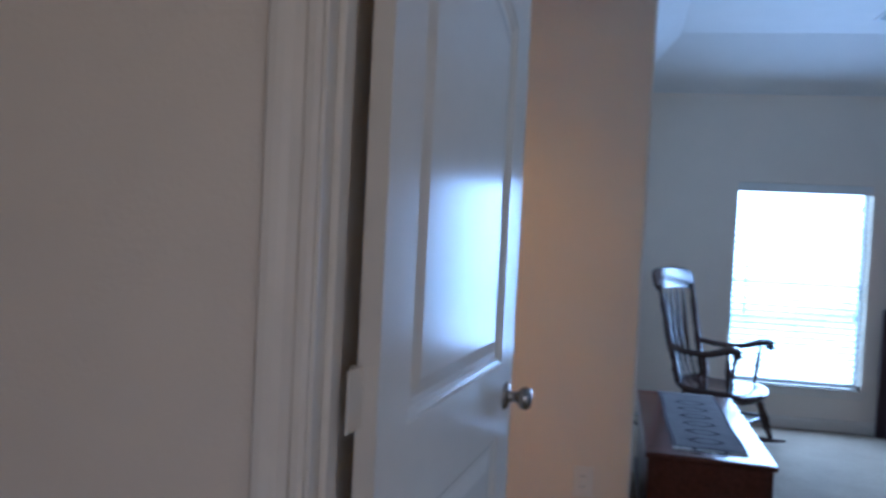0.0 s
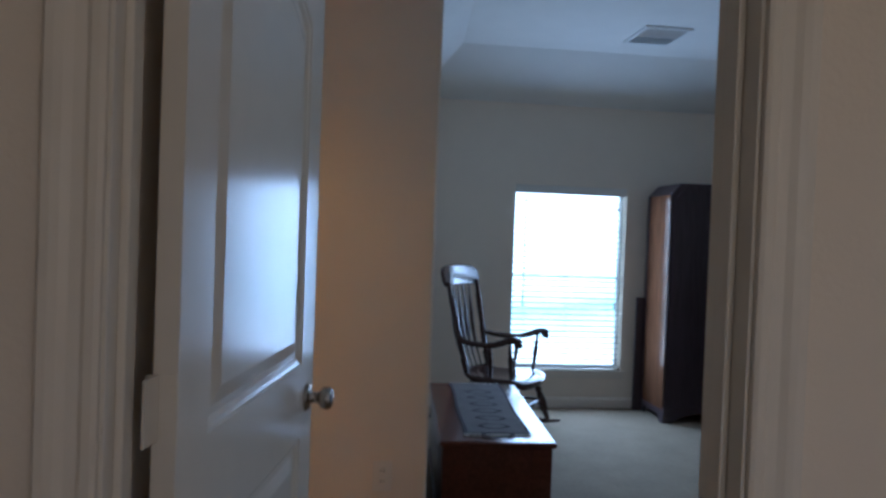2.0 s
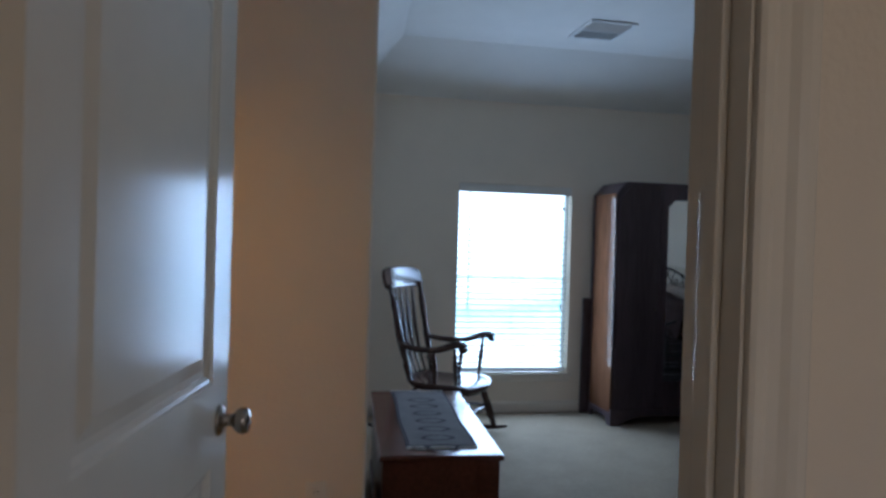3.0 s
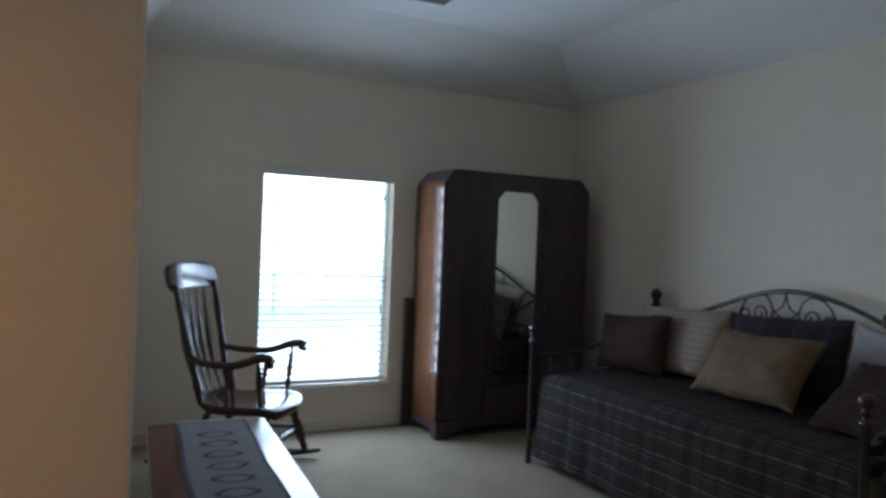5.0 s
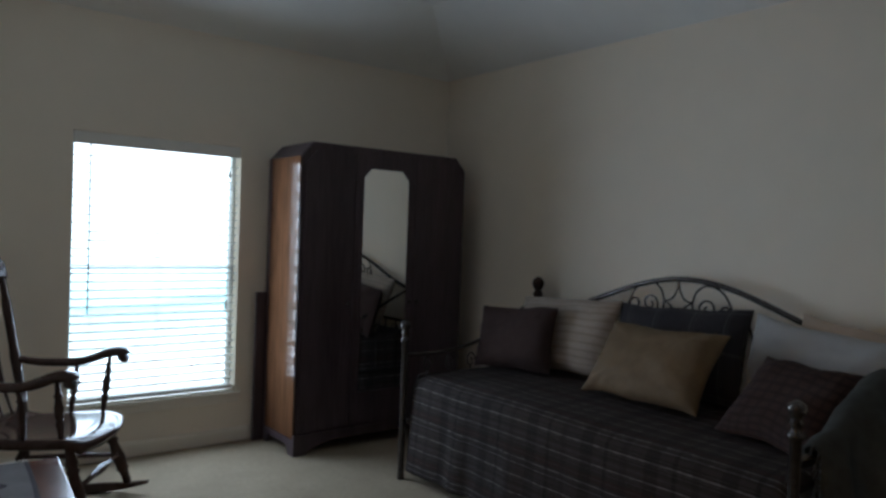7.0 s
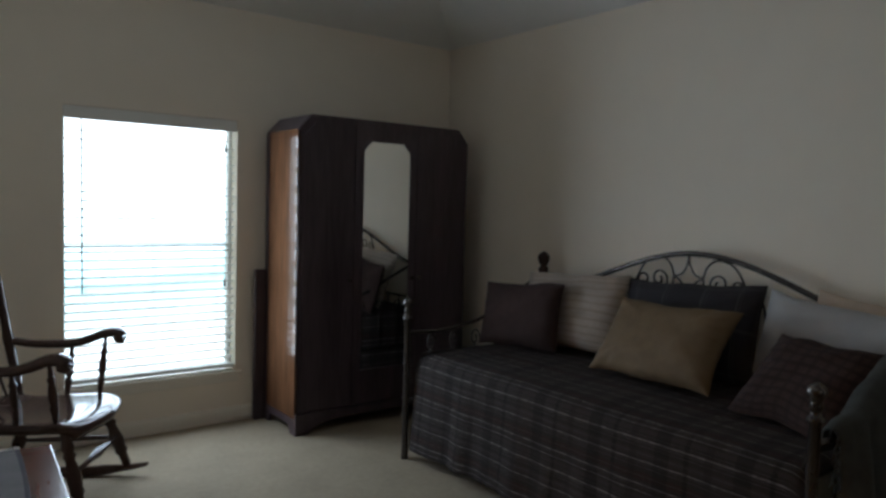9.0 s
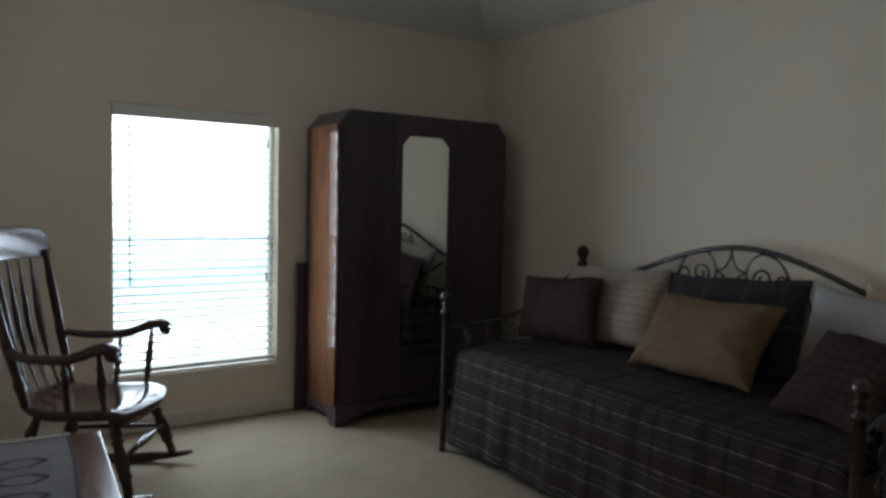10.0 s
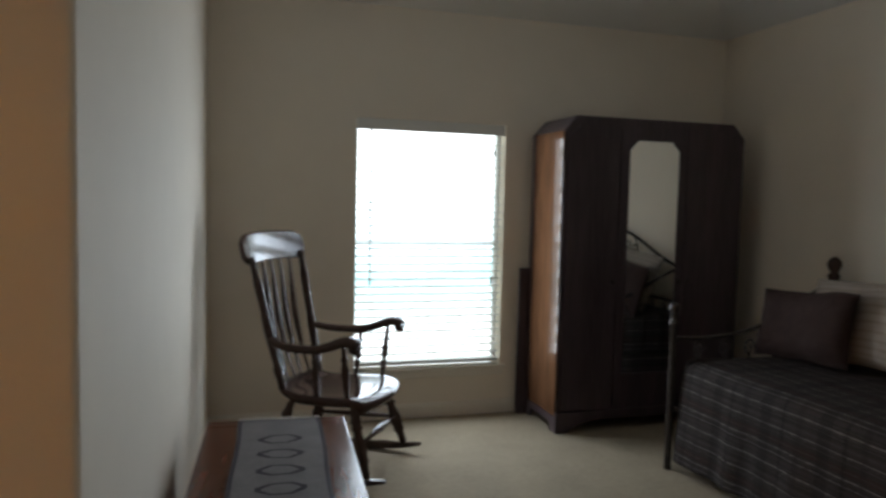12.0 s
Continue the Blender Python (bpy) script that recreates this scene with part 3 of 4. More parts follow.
for x0, x1, y0, y1 in ((0.004, TW - 0.004, 0.006, 0.03), (0.004, TW - 0.004, TL - 0.03, TL - 0.006), (0.004, 0.028, 0.03, TL - 0.03), (TW - 0.028, TW - 0.004, 0.03, TL - 0.03)):
    part("plinth", box(B(), x0, x1, y0, y1, 0, 0.085, 0.004), TRUNK, trunk)
for x in (0.03, TW - 0.03 - 0.07):
    for yy in (0.0125,):
        part("end_stile", box(B(), x, x + 0.07, yy, yy + 0.006, 0.086, TH - 0.026, 0.001), TRUNK, trunk)
part("lock_plate", box(B(), TW - 0.0142, TW - 0.012, TL / 2 - 0.03, TL / 2 + 0.03, 0.34, 0.42, 0.0008), IRON, trunk)

runner = thing("table_runner", pose(0.395, 2.735, TH + 0.002, 0, 0, TA), "grey woven runner with dark edges and diamonds on the trunk", "runner")
RX0, RX1, RY0, RY1 = 0.112, 0.408, 0.115, 1.185


def wavy(u, v):
    x, y = RX0 + (RX1 - RX0) * u, RY0 + (RY1 - RY0) * v
    return (x + 0.004 * math.sin(9 * v + 1), y, 0.0035 + 0.0012 * math.sin(11 * u + 17 * v))


bm = grid(B(), 16, 60, wavy)
ret = bmesh.ops.extrude_face_region(bm, geom=bm.faces[:])
for g in ret["geom"]:
    if isinstance(g, bmesh.types.BMVert):
        g.co.z -= 0.004
part("cloth", bm, RUNNER, runner, smooth=True)


def lift(pts, dz=0.0016):
    return [Vector((x, y, wavy((x - RX0) / (RX1 - RX0), (y - RY0) / (RY1 - RY0))[2] + dz)) for x, y in pts]


for x0 in (RX0 + 0.001, RX1 - 0.014):
    part("dark_border", grid(B(), 2, 60, lambda u, v, x0=x0: (x0 + 0.013 * u + 0.004 * math.sin(9 * v + 1), RY0 + (RY1 - RY0) * v, wavy((x0 - RX0) / (RX1 - RX0), v)[2] + 0.0014)), RUNDARK, runner, "dark woven edge band")
for y0 in (RY0 + 0.004, RY1 - 0.016):
    part("dark_border", grid(B(), 16, 1, lambda u, v, y0=y0: (RX0 + (RX1 - RX0) * u, y0 + 0.010 * v, wavy(u, (y0 - RY0) / (RY1 - RY0))[2] + 0.0018)), RUNDARK, runner)


def diamond(yc):
    """A flat six-sided ring with dark blocks at its two ends."""
    xc, hw, hh, t = (RX0 + RX1) / 2, 0.073, 0.043, 0.011
    out = [(xc - hw, yc - 0.014), (xc - 0.030, yc - hh), (xc + 0.030, yc - hh), (xc + hw, yc - 0.014), (xc + hw, yc + 0.014), (xc + 0.030, yc + hh), (xc - 0.030, yc + hh), (xc - hw, yc + 0.014)]
    inn = [(xc + (x - xc) * (1 - t * 1.2 / hw), yc + (y - yc) * (1 - t / hh)) for x, y in out]
    inn[0], inn[7], inn[3], inn[4] = (xc - hw + 0.018, yc - 0.004), (xc - hw + 0.018, yc + 0.004), (xc + hw - 0.018, yc - 0.004), (xc + hw - 0.018, yc + 0.004)
    bm = B()
    a, b = [bm.verts.new(p) for p in lift(out)], [bm.verts.new(p) for p in lift(inn)]
    for k in range(8):
        bm.faces.new((a[k], a[(k + 1) % 8], b[(k + 1) % 8], b[k]))
    return bm


for k in range(7):
    part("diamond", diamond(0.955 - 0.143 * k), RUNDARK, runner, "dark woven diamond outline")
bm = B()
for yy, sgn in ((RY0, -1), (RY1, 1)):
    for k in range(74):
        x = RX0 + (k + 0.5) * (RX1 - RX0) / 74
        ln = random.uniform(0.028, 0.042)
        j = random.uniform(-0.004, 0.004)
        tube(bm, [(x, yy, 0.003), (x + j * 0.5, yy + sgn * ln * 0.5, 0.0032), (x + j, yy + sgn * ln, 0.0012)], [0.0018, 0.0016, 0.0010], 4)
fr = part("fringe", bm, FRINGE, runner, "pale knotted fringe")
fr["kind"] = "stuff"

# ---- rocking chair (X: the way it faces) ----
rock = thing("rocking_chair", pose(1.060, 4.655, 0, 0, 0, -32), "dark varnished spindle-back rocking chair beside the window", "rocking chair")
LEG = [(t, r * 1.45) for t, r in [(0, 0.011), (0.12, 0.013), (0.22, 0.018), (0.28, 0.013), (0.32, 0.019), (0.37, 0.013), (0.6, 0.021), (0.72, 0.017), (0.78, 0.020), (0.82, 0.014), (1, 0.013)]]
SPIN = [(t, r * 1.25) for t, r in [(0, 0.007), (0.2, 0.010), (0.3, 0.014), (0.34, 0.009), (0.4, 0.013), (0.55, 0.015), (0.7, 0.010), (0.75, 0.014), (0.8, 0.009), (1, 0.007)]]


def runner_z(x):
    return 1.35 - math.sqrt(1.35 ** 2 - x * x)


for sy in (-1, 1):
    rings = []
    for k in range(25):
        x = -0.46 + 0.81 * k / 24
        z = runner_z(x)
        e = min(1.0, 0.35 + 2.6 * min(k, 24 - k) / 24)
        h, w, y = 0.040 * e, 0.015 * (0.6 + 0.4 * e), sy * (0.255 + 0.03 * x)
        rings.append([(x, y - w, z), (x, y + w, z), (x, y + w, z + h * 0.8), (x, y + w * 0.6, z + h), (x, y - w * 0.6, z + h), (x, y - w, z + h * 0.8)])
    part("rocker", loft(B(), [[Vector(p) for p in r] for r in rings]), CHAIR, rock)
    part("front_leg", turned(B(), (0.165, sy * 0.205, 0.362), (0.255, sy * 0.262, runner_z(0.255) + 0.03), LEG), CHAIR, rock, smooth=True)
    part("back_leg", turned(B(), (-0.15, sy * 0.185, 0.348), (-0.245, sy * 0.247, runner_z(0.245) + 0.03), LEG), CHAIR, rock, smooth=True)
    part("side_stretcher", turned(B(), (0.218, sy * 0.24, 0.19), (-0.205, sy * 0.222, 0.18), [(0, 0.008), (0.5, 0.014), (1, 0.008)]), CHAIR, rock, smooth=True)
    # arm: flat board that dips and rises to a rolled hand rest
    line = smooth_line([(-0.240, sy * 0.228, 0.640), (-0.15, sy * 0.264, 0.620), (0.0, sy * 0.288, 0.620), (0.08, sy * 0.296, 0.640), (0.145, sy * 0.300, 0.666), (0.192, sy * 0.302, 0.670), (0.214, sy * 0.302, 0.654), (0.206, sy * 0.302, 0.632)], 5)
    n = len(line)
    rad = [0.028 + 0.018 * min(1, k / n * 1.4) for k in range(n)]
    part("armrest", tube(B(), line, rad, 12, flat=0.58), CHAIR, rock, smooth=True)
    part("arm_post", turned(B(), (0.145, sy * 0.225, 0.385), (0.150, sy * 0.293, 0.652), SPIN), CHAIR, rock, smooth=True)
    part("arm_spindle", turned(B(), (0.0, sy * 0.23, 0.385), (0.005, sy * 0.285, 0.622), SPIN), CHAIR, rock, smooth=True)
    part("back_post", turned(B(), (-0.190, sy * 0.195, 0.395), (-0.330, sy * 0.250, 1.02), [(0, 0.017), (0.1, 0.020), (0.16, 0.026), (0.19, 0.018), (0.42, 0.023), (0.48, 0.019), (0.8, 0.021), (0.86, 0.016), (1, 0.014)]), CHAIR, rock, smooth=True)
part("front_stretcher", turned(B(), (0.222, 0.24, 0.20), (0.222, -0.24, 0.20), [(0, 0.008), (0.3, 0.012), (0.5, 0.020), (0.7, 0.012), (1, 0.008)]), CHAIR, rock, smooth=True)
part("back_stretcher", turned(B(), (-0.20, 0.22, 0.17), (-0.20, -0.22, 0.17), [(0, 0.008), (0.5, 0.015), (1, 0.008)]), CHAIR, rock, smooth=True)


def seat_mesh():
    bm = B()
    top, low = [], []
    nx, ny = 22, 18
    for a in range(nx + 1):
        rt, rl = [], []
        for b in range(ny + 1):
            s, t = -1 + 2 * a / nx, -1 + 2 * b / ny
            # square to rounded plan
            x0, y0 = s * math.sqrt(1 - 0.30 * t * t), t * math.sqrt(1 - 0.22 * s * s)
            x, y = 0.015 + 0.265 * x0, (0.262 + 0.020 * s) * y0
            z = 0.398 - 0.016 * (1 - s * s) * (1 - t * t)
            z -= 0.030 * max(0, s - 0.55) ** 2 / 0.2
            z += 0.030 * max(0, -s - 0.5) ** 2 / 0.25 + 0.008 * s
            edge = max(abs(s), abs(t))
            drop = 0.010 * max(0, edge - 0.88) / 0.12
            rt.append(bm.verts.new((x, y, z - drop)))
            rl.append(bm.verts.new((x * 0.95, y * 0.94, z - 0.050 + drop)))
        top.append(rt)
        low.append(rl)
    for a in range(nx):
        for b in range(ny):
            bm.faces.new((top[a][b], top[a + 1][b], top[a + 1][b + 1], top[a][b + 1]))
            bm.faces.new((low[a][b], low[a][b + 1], low[a + 1][b + 1], low[a + 1][b]))
    rim = [(a, 0) for a in range(nx)] + [(nx, b) for b in range(ny)] + [(a, ny) for a in range(nx, 0, -1)] + [(0, b) for b in range(ny, 0, -1)]
    for k in range(len(rim)):
        (a, b), (c, d) = rim[k], rim[(k + 1) % len(rim)]
        bm.faces.new((top[a][b], top[c][d], low[c][d], low[a][b]))
    return bm


part("seat", seat_mesh(), CHAIR, rock, "shaped seat with rolled front edge", True)
for k in range(5):
    y = -0.140 + 0.07 * k
    lo, hi = Vector((-0.205 - 0.02 * (1 - (y / 0.2) ** 2), y, 0.40)), Vector((-0.338 - 0.030 * (1 - (y / 0.24) ** 2), y * 1.22, 1.0))
    mid = lo.lerp(hi, 0.5) + Vector((-0.022, 0, 0))
    line = smooth_line([lo, lo.lerp(mid, 0.5) + Vector((-0.008, 0, 0)), mid, mid.lerp(hi, 0.5), hi], 5)
    n = len(line)
    wid = [0.009 + 0.016 * max(0.0, math.sin(math.pi * min(1, max(0, (j / n - 0.05) / 0.9)))) ** 1.5 for j in range(n)]
    part("back_splat", tube(B(), line, wid, 8, flat=0.45, up=(1, 0, 0.25)), CHAIR, rock, smooth=True)


def crest_mesh():
    rings = []
    for k in range(25):
        s = -1 + 2 * k / 24
        y = 0.298 * s
        bend = -0.335 - 0.032 * (1 - s * s)
        tip = max(0, abs(s) - 0.82) / 0.18
        zt = 1.118 + 0.014 * (1 - abs(s) ** 2.4) - 0.030 * tip ** 2
        zb = 0.985 + 0.012 * math.cos(s * math.pi * 0.5) + 0.030 * tip ** 2
        lean, t = 0.22, 0.012
        rings.append([Vector((bend + t - lean * (zb - 1.0), y, zb)), Vector((bend + t - lean * (zt - 1.0), y, zt - 0.008)), Vector((bend - lean * (zt - 1.0), y, zt)),
                      Vector((bend - t - lean * (zt - 1.0), y, zt - 0.008)), Vector((bend - t - lean * (zb - 1.0), y, zb)), Vector((bend - lean * (zb - 1.0), y, zb - 0.006))])
    return loft(B(), rings)


part("crest_rail", crest_mesh(), CHAIR, rock, "broad curved crest rail with worn sheen")

# ---- armoire ----
ax0, ax1, ay0, ay1, ah = 2.322, 3.505, 4.828, 5.262, 1.79
arm = thing("armoire", pose((ax0 + ax1) / 2, (ay0 + ay1) / 2, 0), "dark veneered vintage armoire with clipped top corners and mirror", "armoire")
CUT = 0.085


def clipped(x0, x1, z0, z1, c):
    return [(x0, z0), (x1, z0), (x1, z1 - c), (x1 - c * 0.9, z1), (x0 + c * 0.9, z1), (x0, z1 - c)]


# carcass: sides, top with clipped corners, bottom, back
outer, inner = clipped(ax0, ax1, 0.09, ah, CUT), clipped(ax0 + 0.02, ax1 - 0.02, 0.115, ah - 0.022, CUT - 0.008)
for k in range(6):
    j = (k + 1) % 6
    if k in (1, 5):
        continue
    quad = [outer[k], outer[j], inner[j], inner[k]]
    wpart("bottom_board" if k == 0 else "top_board", loft(B(), [[Vector((x, yy, z)) for x, z in quad] for yy in (ay0 + 0.022, ay1)]), ARMOIRE, arm)
wpart("back_panel", box(B(), ax0 + 0.021, ax1 - 0.021, ay1 - 0.016, ay1 - 0.003, 0.12, ah - 0.10), ARMOIRE, arm)
for x0, sgn in ((ax0, 1), (ax1, -1)):
    s = wpart("side_panel", box(B(), min(x0, x0 + sgn * 0.020), max(x0, x0 + sgn * 0.020), ay0 + 0.024, ay1, 0.0905, ah - CUT), VENEER, arm, "figured orange-brown side veneer")
    for y0, y1 in ((ay0 + 0.023, ay0 + 0.058), (ay1 - 0.04, ay1 - 0.001)):
        xx = (x0 - sgn * 0.003, x0 - sgn * 0.0002)
        wpart("side_stile", box(B(), min(xx), max(xx), y0, y1, 0.0915, ah - CUT - 0.002, 0.001), ARMOIRE if y0 > 5 else VENEER, s)
# face frame, one plate with the clipped outline, doors on it
plate = [Vector((x, ay0 + 0.021, z)) for x, z in clipped(ax0 + 0.001, ax1 - 0.001, 0.09, ah - 0.001, CUT)]
wpart("face_frame", extrude_outline(B(), plate, (0, -0.012, 0)), ARMOIRE, arm)
mx0, mx1, mz0, mz1 = 2.725, 3.050, 0.33, 1.665
splits = [(ax0 + 0.022, 2.668), (2.674, 3.104), (3.110, ax1 - 0.022)]
for k, (x0, x1) in enumerate(splits):
    pts = [(x0, 0.135), (x1, 0.135), (x1, ah - 0.045), (x0, ah - 0.045)]
    if k == 0:
        pts = [(x0, 0.135), (x1, 0.135), (x1, ah - 0.045), (x0 + 0.075, ah - 0.045), (x0, ah - 0.125)]
    if k == 2:
        pts = [(x0, 0.135), (x1, 0.135), (x1, ah - 0.125), (x1 - 0.075, ah - 0.045), (x0, ah - 0.045)]
    d = wpart("door", extrude_outline(B(), [Vector((x, ay0 + 0.0085, z)) for x, z in pts], (0, -0.0085, 0)), ARMOIRE, arm, "centre door with tall mirror" if k == 1 else "plain veneered door")
    if k == 1:
        mp = [(mx0, mz0), (mx1, mz0), (mx1, mz1 - 0.055), (mx1 - 0.050, mz1), (mx0 + 0.050, mz1), (mx0, mz1 - 0.055)]
        wpart("mirror", extrude_outline(B(), [Vector((x, ay0 - 0.001, z)) for x, z in mp], (0, -0.003, 0)), MIRROR, d, "tall mirror with clipped top corners")
        bm = B()
        cxm, czm = (mx0 + mx1) / 2, (mz0 + mz1) / 2
        big = [(cxm + (x - cxm) * 1.10, czm + (z - czm) * 1.022) for x, z in mp]
        n = len(mp)
        for q in range(n):
            r = (q + 1) % n
            loft(bm, [[Vector((x, yy, z)) for x, z in (mp[q], mp[r], big[r], big[q])] for yy in (ay0 - 0.0005, ay0 - 0.007)])
        wpart("mirror_frame", bm, ARMOIRE, d)
    hx = x1 - 0.025 if k != 2 else x0 + 0.025
    wpart("pull", turned(B(), (hx, ay0 - 0.0005, 0.86), (hx, ay0 - 0.022, 0.86), [(0, 0.012), (0.2, 0.006), (0.6, 0.006), (0.75, 0.011), (1, 0.007)], 10), IRON, d)
# bracket feet and curved apron
bm = B()
n = 24
pts = [(ax0 - 0.004, 0.118), (ax0 - 0.004, 0.0), (ax0 + 0.075, 0.0)]
pts += [(ax0 + 0.085 + (ax1 - ax0 - 0.17) * k / n, 0.012 + 0.055 * min(1, 6 * min(k / n, 1 - k / n)) ** 0.6) for k in range(n + 1)]
pts += [(ax1 - 0.075, 0.0), (ax1 + 0.004, 0.0), (ax1 + 0.004, 0.118)]
wpart("apron", extrude_outline(B(), [Vector((x, ay0 - 0.002, z)) for x, z in pts], (0, 0.02, 0)), ARMOIRE, arm)
for x in (ax0 - 0.0045, ax1 - 0.0155):
    pts = [(ay0 + 0.0185, 0.089), (ay0 + 0.0185, 0.0), (ay0 + 0.07, 0.0), (ay0 + 0.095, 0.05), (ay1 - 0.095, 0.05), (ay1 - 0.07, 0.0), (ay1, 0.0), (ay1, 0.089)]
    wpart("side_apron", extrude_outline(B(), [Vector((x, y, z)) for y, z in pts], (0.02, 0, 0)), ARMOIRE, arm)
wpart("corner_bead", tube(B(), [(ax0 + 0.002, ay0 + 0.010, 0.12), (ax0 + 0.002, ay0 + 0.010, ah - CUT - 0.01)], 0.006, 8), CHAIR, arm, "glossy rounded corner bead", True)

board = thing("wooden_board", pose(2.285, 5.22, 0), "dark narrow board propped behind the armoire", "board")
wpart("board", box(B(), 2.250, 2.316, 5.235, 5.262, 0, 0.90, 0.003), ARMOIRE, board)

# ---- tall chest near the doorway ----
chest = thing("chest_of_drawers", pose(1.92, 1.25, 0), "dark reddish-brown wooden tall chest with moulded overhanging top", "chest")
cx0, cx1, cy0, cy1, cz = 1.610, 2.24, 0.98, 1.485, 1.19
wpart("body", box(B(), cx0, cx1, cy0, cy1, 0.066, cz - 0.0625, 0.004), CHEST, chest)
wpart("top", box(B(), cx0 - 0.018, cx1 + 0.018, cy0 - 0.01, cy1 + 0.018, cz - 0.030, cz, 0.006), CHEST, chest)
for k, (d, z0, z1) in enumerate(((0.005, 0.062, 0.045), (0.010, 0.0445, 0.031))):
    wpart("cornice", box(B(), cx0 - d, cx1 + d, cy0 - 0.004, cy1 + d, cz - z0, cz - z1, 0.004), CHEST, chest)
wpart("plinth", box(B(), cx0 - 0.008, cx1 + 0.008, cy0, cy1 + 0.008, 0, 0.065, 0.004), CHEST, chest)
for k in range(5):
    z0 = 0.09 + k * 0.212
    dr = wpart("drawer", box(B(), cx0 + 0.02, cx1 - 0.02, cy1 + 0.0005, cy1 + 0.014, z0, z0 + 0.20, 0.004), CHEST, chest)
    for x in (cx0 + 0.14, cx1 - 0.14):
        wpart("pull", ball(B(), (x, cy1 + 0.026, z0 + 0.1), 0.014), IRON, dr)

# ---- daybed ----
PALE, DULL, PLUM, DEEP = (0.24, 0.20, 0.19), (0.10, 0.082, 0.076), (0.050, 0.037, 0.034), (0.038, 0.020, 0.017)
SPREAD = striped("bedspread_plaid", (0.032, 0.0255, 0.022), [(0.02, 0.045, PALE, 0.8), (0.07, 0.085, DULL, 0.7), (0.12, 0.135, DULL, 0.6), (0.20, 0.30, PLUM, 0.6), (0.235, 0.25, DULL, 0.6),
    (0.34, 0.358, PALE, 0.85), (0.385, 0.395, DULL, 0.7), (0.43, 0.445, DULL, 0.6), (0.52, 0.64, DEEP, 0.7), (0.57, 0.582, DULL, 0.6), (0.69, 0.708, PALE, 0.85), (0.735, 0.745, DULL, 0.6), (0.80, 0.815, PALE, 0.7), (0.86, 0.93, PLUM, 0.6), (0.965, 0.975, DULL, 0.6)],
    0.235, 1, [(0.0, 0.10, (0.022, 0.016, 0.016), 0.45), (0.30, 0.36, (0.007, 0.006, 0.006), 0.6), (0.55, 0.75, (0.009, 0.007, 0.007), 0.4), (0.86, 0.88, (0.060, 0.034, 0.031), 0.4)], 0.31, broken=0.75)
bx_f, bx_b, by_n, by_f = 2.636, 3.600, 2.175, 4.215
bed = thing("daybed", pose((bx_f + bx_b) / 2, (by_n + by_f) / 2, 0), "dark bronze metal daybed with arched scrollwork back, against the wall", "daybed")
POST = [(t, r * 1.32) for t, r in [(0, 0.015), (0.03, 0.013), (0.60, 0.013), (0.86, 0.013), (0.865, 0.019), (0.88, 0.019), (0.885, 0.012), (0.91, 0.012), (0.915, 0.017), (0.93, 0.012), (0.94, 0.014), (0.955, 0.020), (0.97, 0.022), (0.985, 0.019), (1, 0.004)]]
for y in (by_n, by_f):
    wpart("front_post", turned(B(), (bx_f, y, 0), (bx_f, y, 0.835), POST, 14), IRON, bed, "slim metal post with ball finial", True)
    wpart("back_post", turned(B(), (bx_b, y, 0), (bx_b, y, 1.055), [(0, 0.022), (0.80, 0.022), (0.87, 0.024), (0.90, 0.030), (0.905, 0.030), (0.92, 0.018), (0.935, 0.028), (0.955, 0.036), (0.975, 0.034), (0.99, 0.022), (1, 0.004)], 16), CHAIR, bed, "dark turned wooden post with knob", True)
    # curved end rail and its scrolls
    line = smooth_line([(bx_f, y, 0.655), (bx_f + 0.22, y, 0.652), (bx_f + 0.48, y, 0.690), (bx_f + 0.70, y, 0.80), (bx_b, y, 0.925)], 6)
    wpart("end_rail", tube(B(), line, 0.011), IRON, bed, smooth=True)
    wpart("end_rail", tube(B(), [(bx_f, y, 0.30), (bx_b, y, 0.30)], 0.011), IRON, bed, smooth=True)
    for k in range(5):
        x = bx_f + 0.15 + 0.15 * k
        sc = [(x + 0.035 * (1 - a / 16) * math.cos(a * 0.62), y, 0.59 + 0.05 * (1 - a / 18) * math.sin(a * 0.62)) for a in range(13)]
        wpart("scroll", tube(B(), sc, 0.0045, 6), IRON, bed, smooth=True)
        wpart("end_spindle", tube(B(), [(x, y, 0.30), (x, y, 0.56)], 0.005, 6), IRON, bed)


def arch_z(y):
    u = (y - (by_n + by_f) / 2) / ((by_f - by_n) / 2)
    return 0.86 + 0.25 * (0.5 + 0.5 * math.cos(math.pi * min(1, abs(u) * 0.98))) ** 1.05


ys = [by_n + (by_f - by_n) * k / 48 for k in range(49)]
wpart("back_arch", tube(B(), [(bx_b, y, arch_z(y)) for y in ys], 0.0135, 10), IRON, bed, "bronze arched top rail", True)
wpart("back_rail", tube(B(), [(bx_b, by_n, 0.62), (bx_b, by_f, 0.62)], 0.010), IRON, bed)
wpart("back_rail", tube(B(), [(bx_b, by_n, 0.32), (bx_b, by_f, 0.32)], 0.010), IRON, bed)
for k in range(1, 14):
    y = by_n + (by_f - by_n) * k / 14
    wpart("back_spindle", tube(B(), [(bx_b, y, 0.32), (bx_b, y, 0.62)], 0.005, 6), IRON, bed)
yc = 3.245


def back_line(pts, r=0.0055):
    wpart("back_scroll", tube(B(), smooth_line([(bx_b, yc + y, z) for y, z in pts], 6), r, 6), IRON, bed, smooth=True)


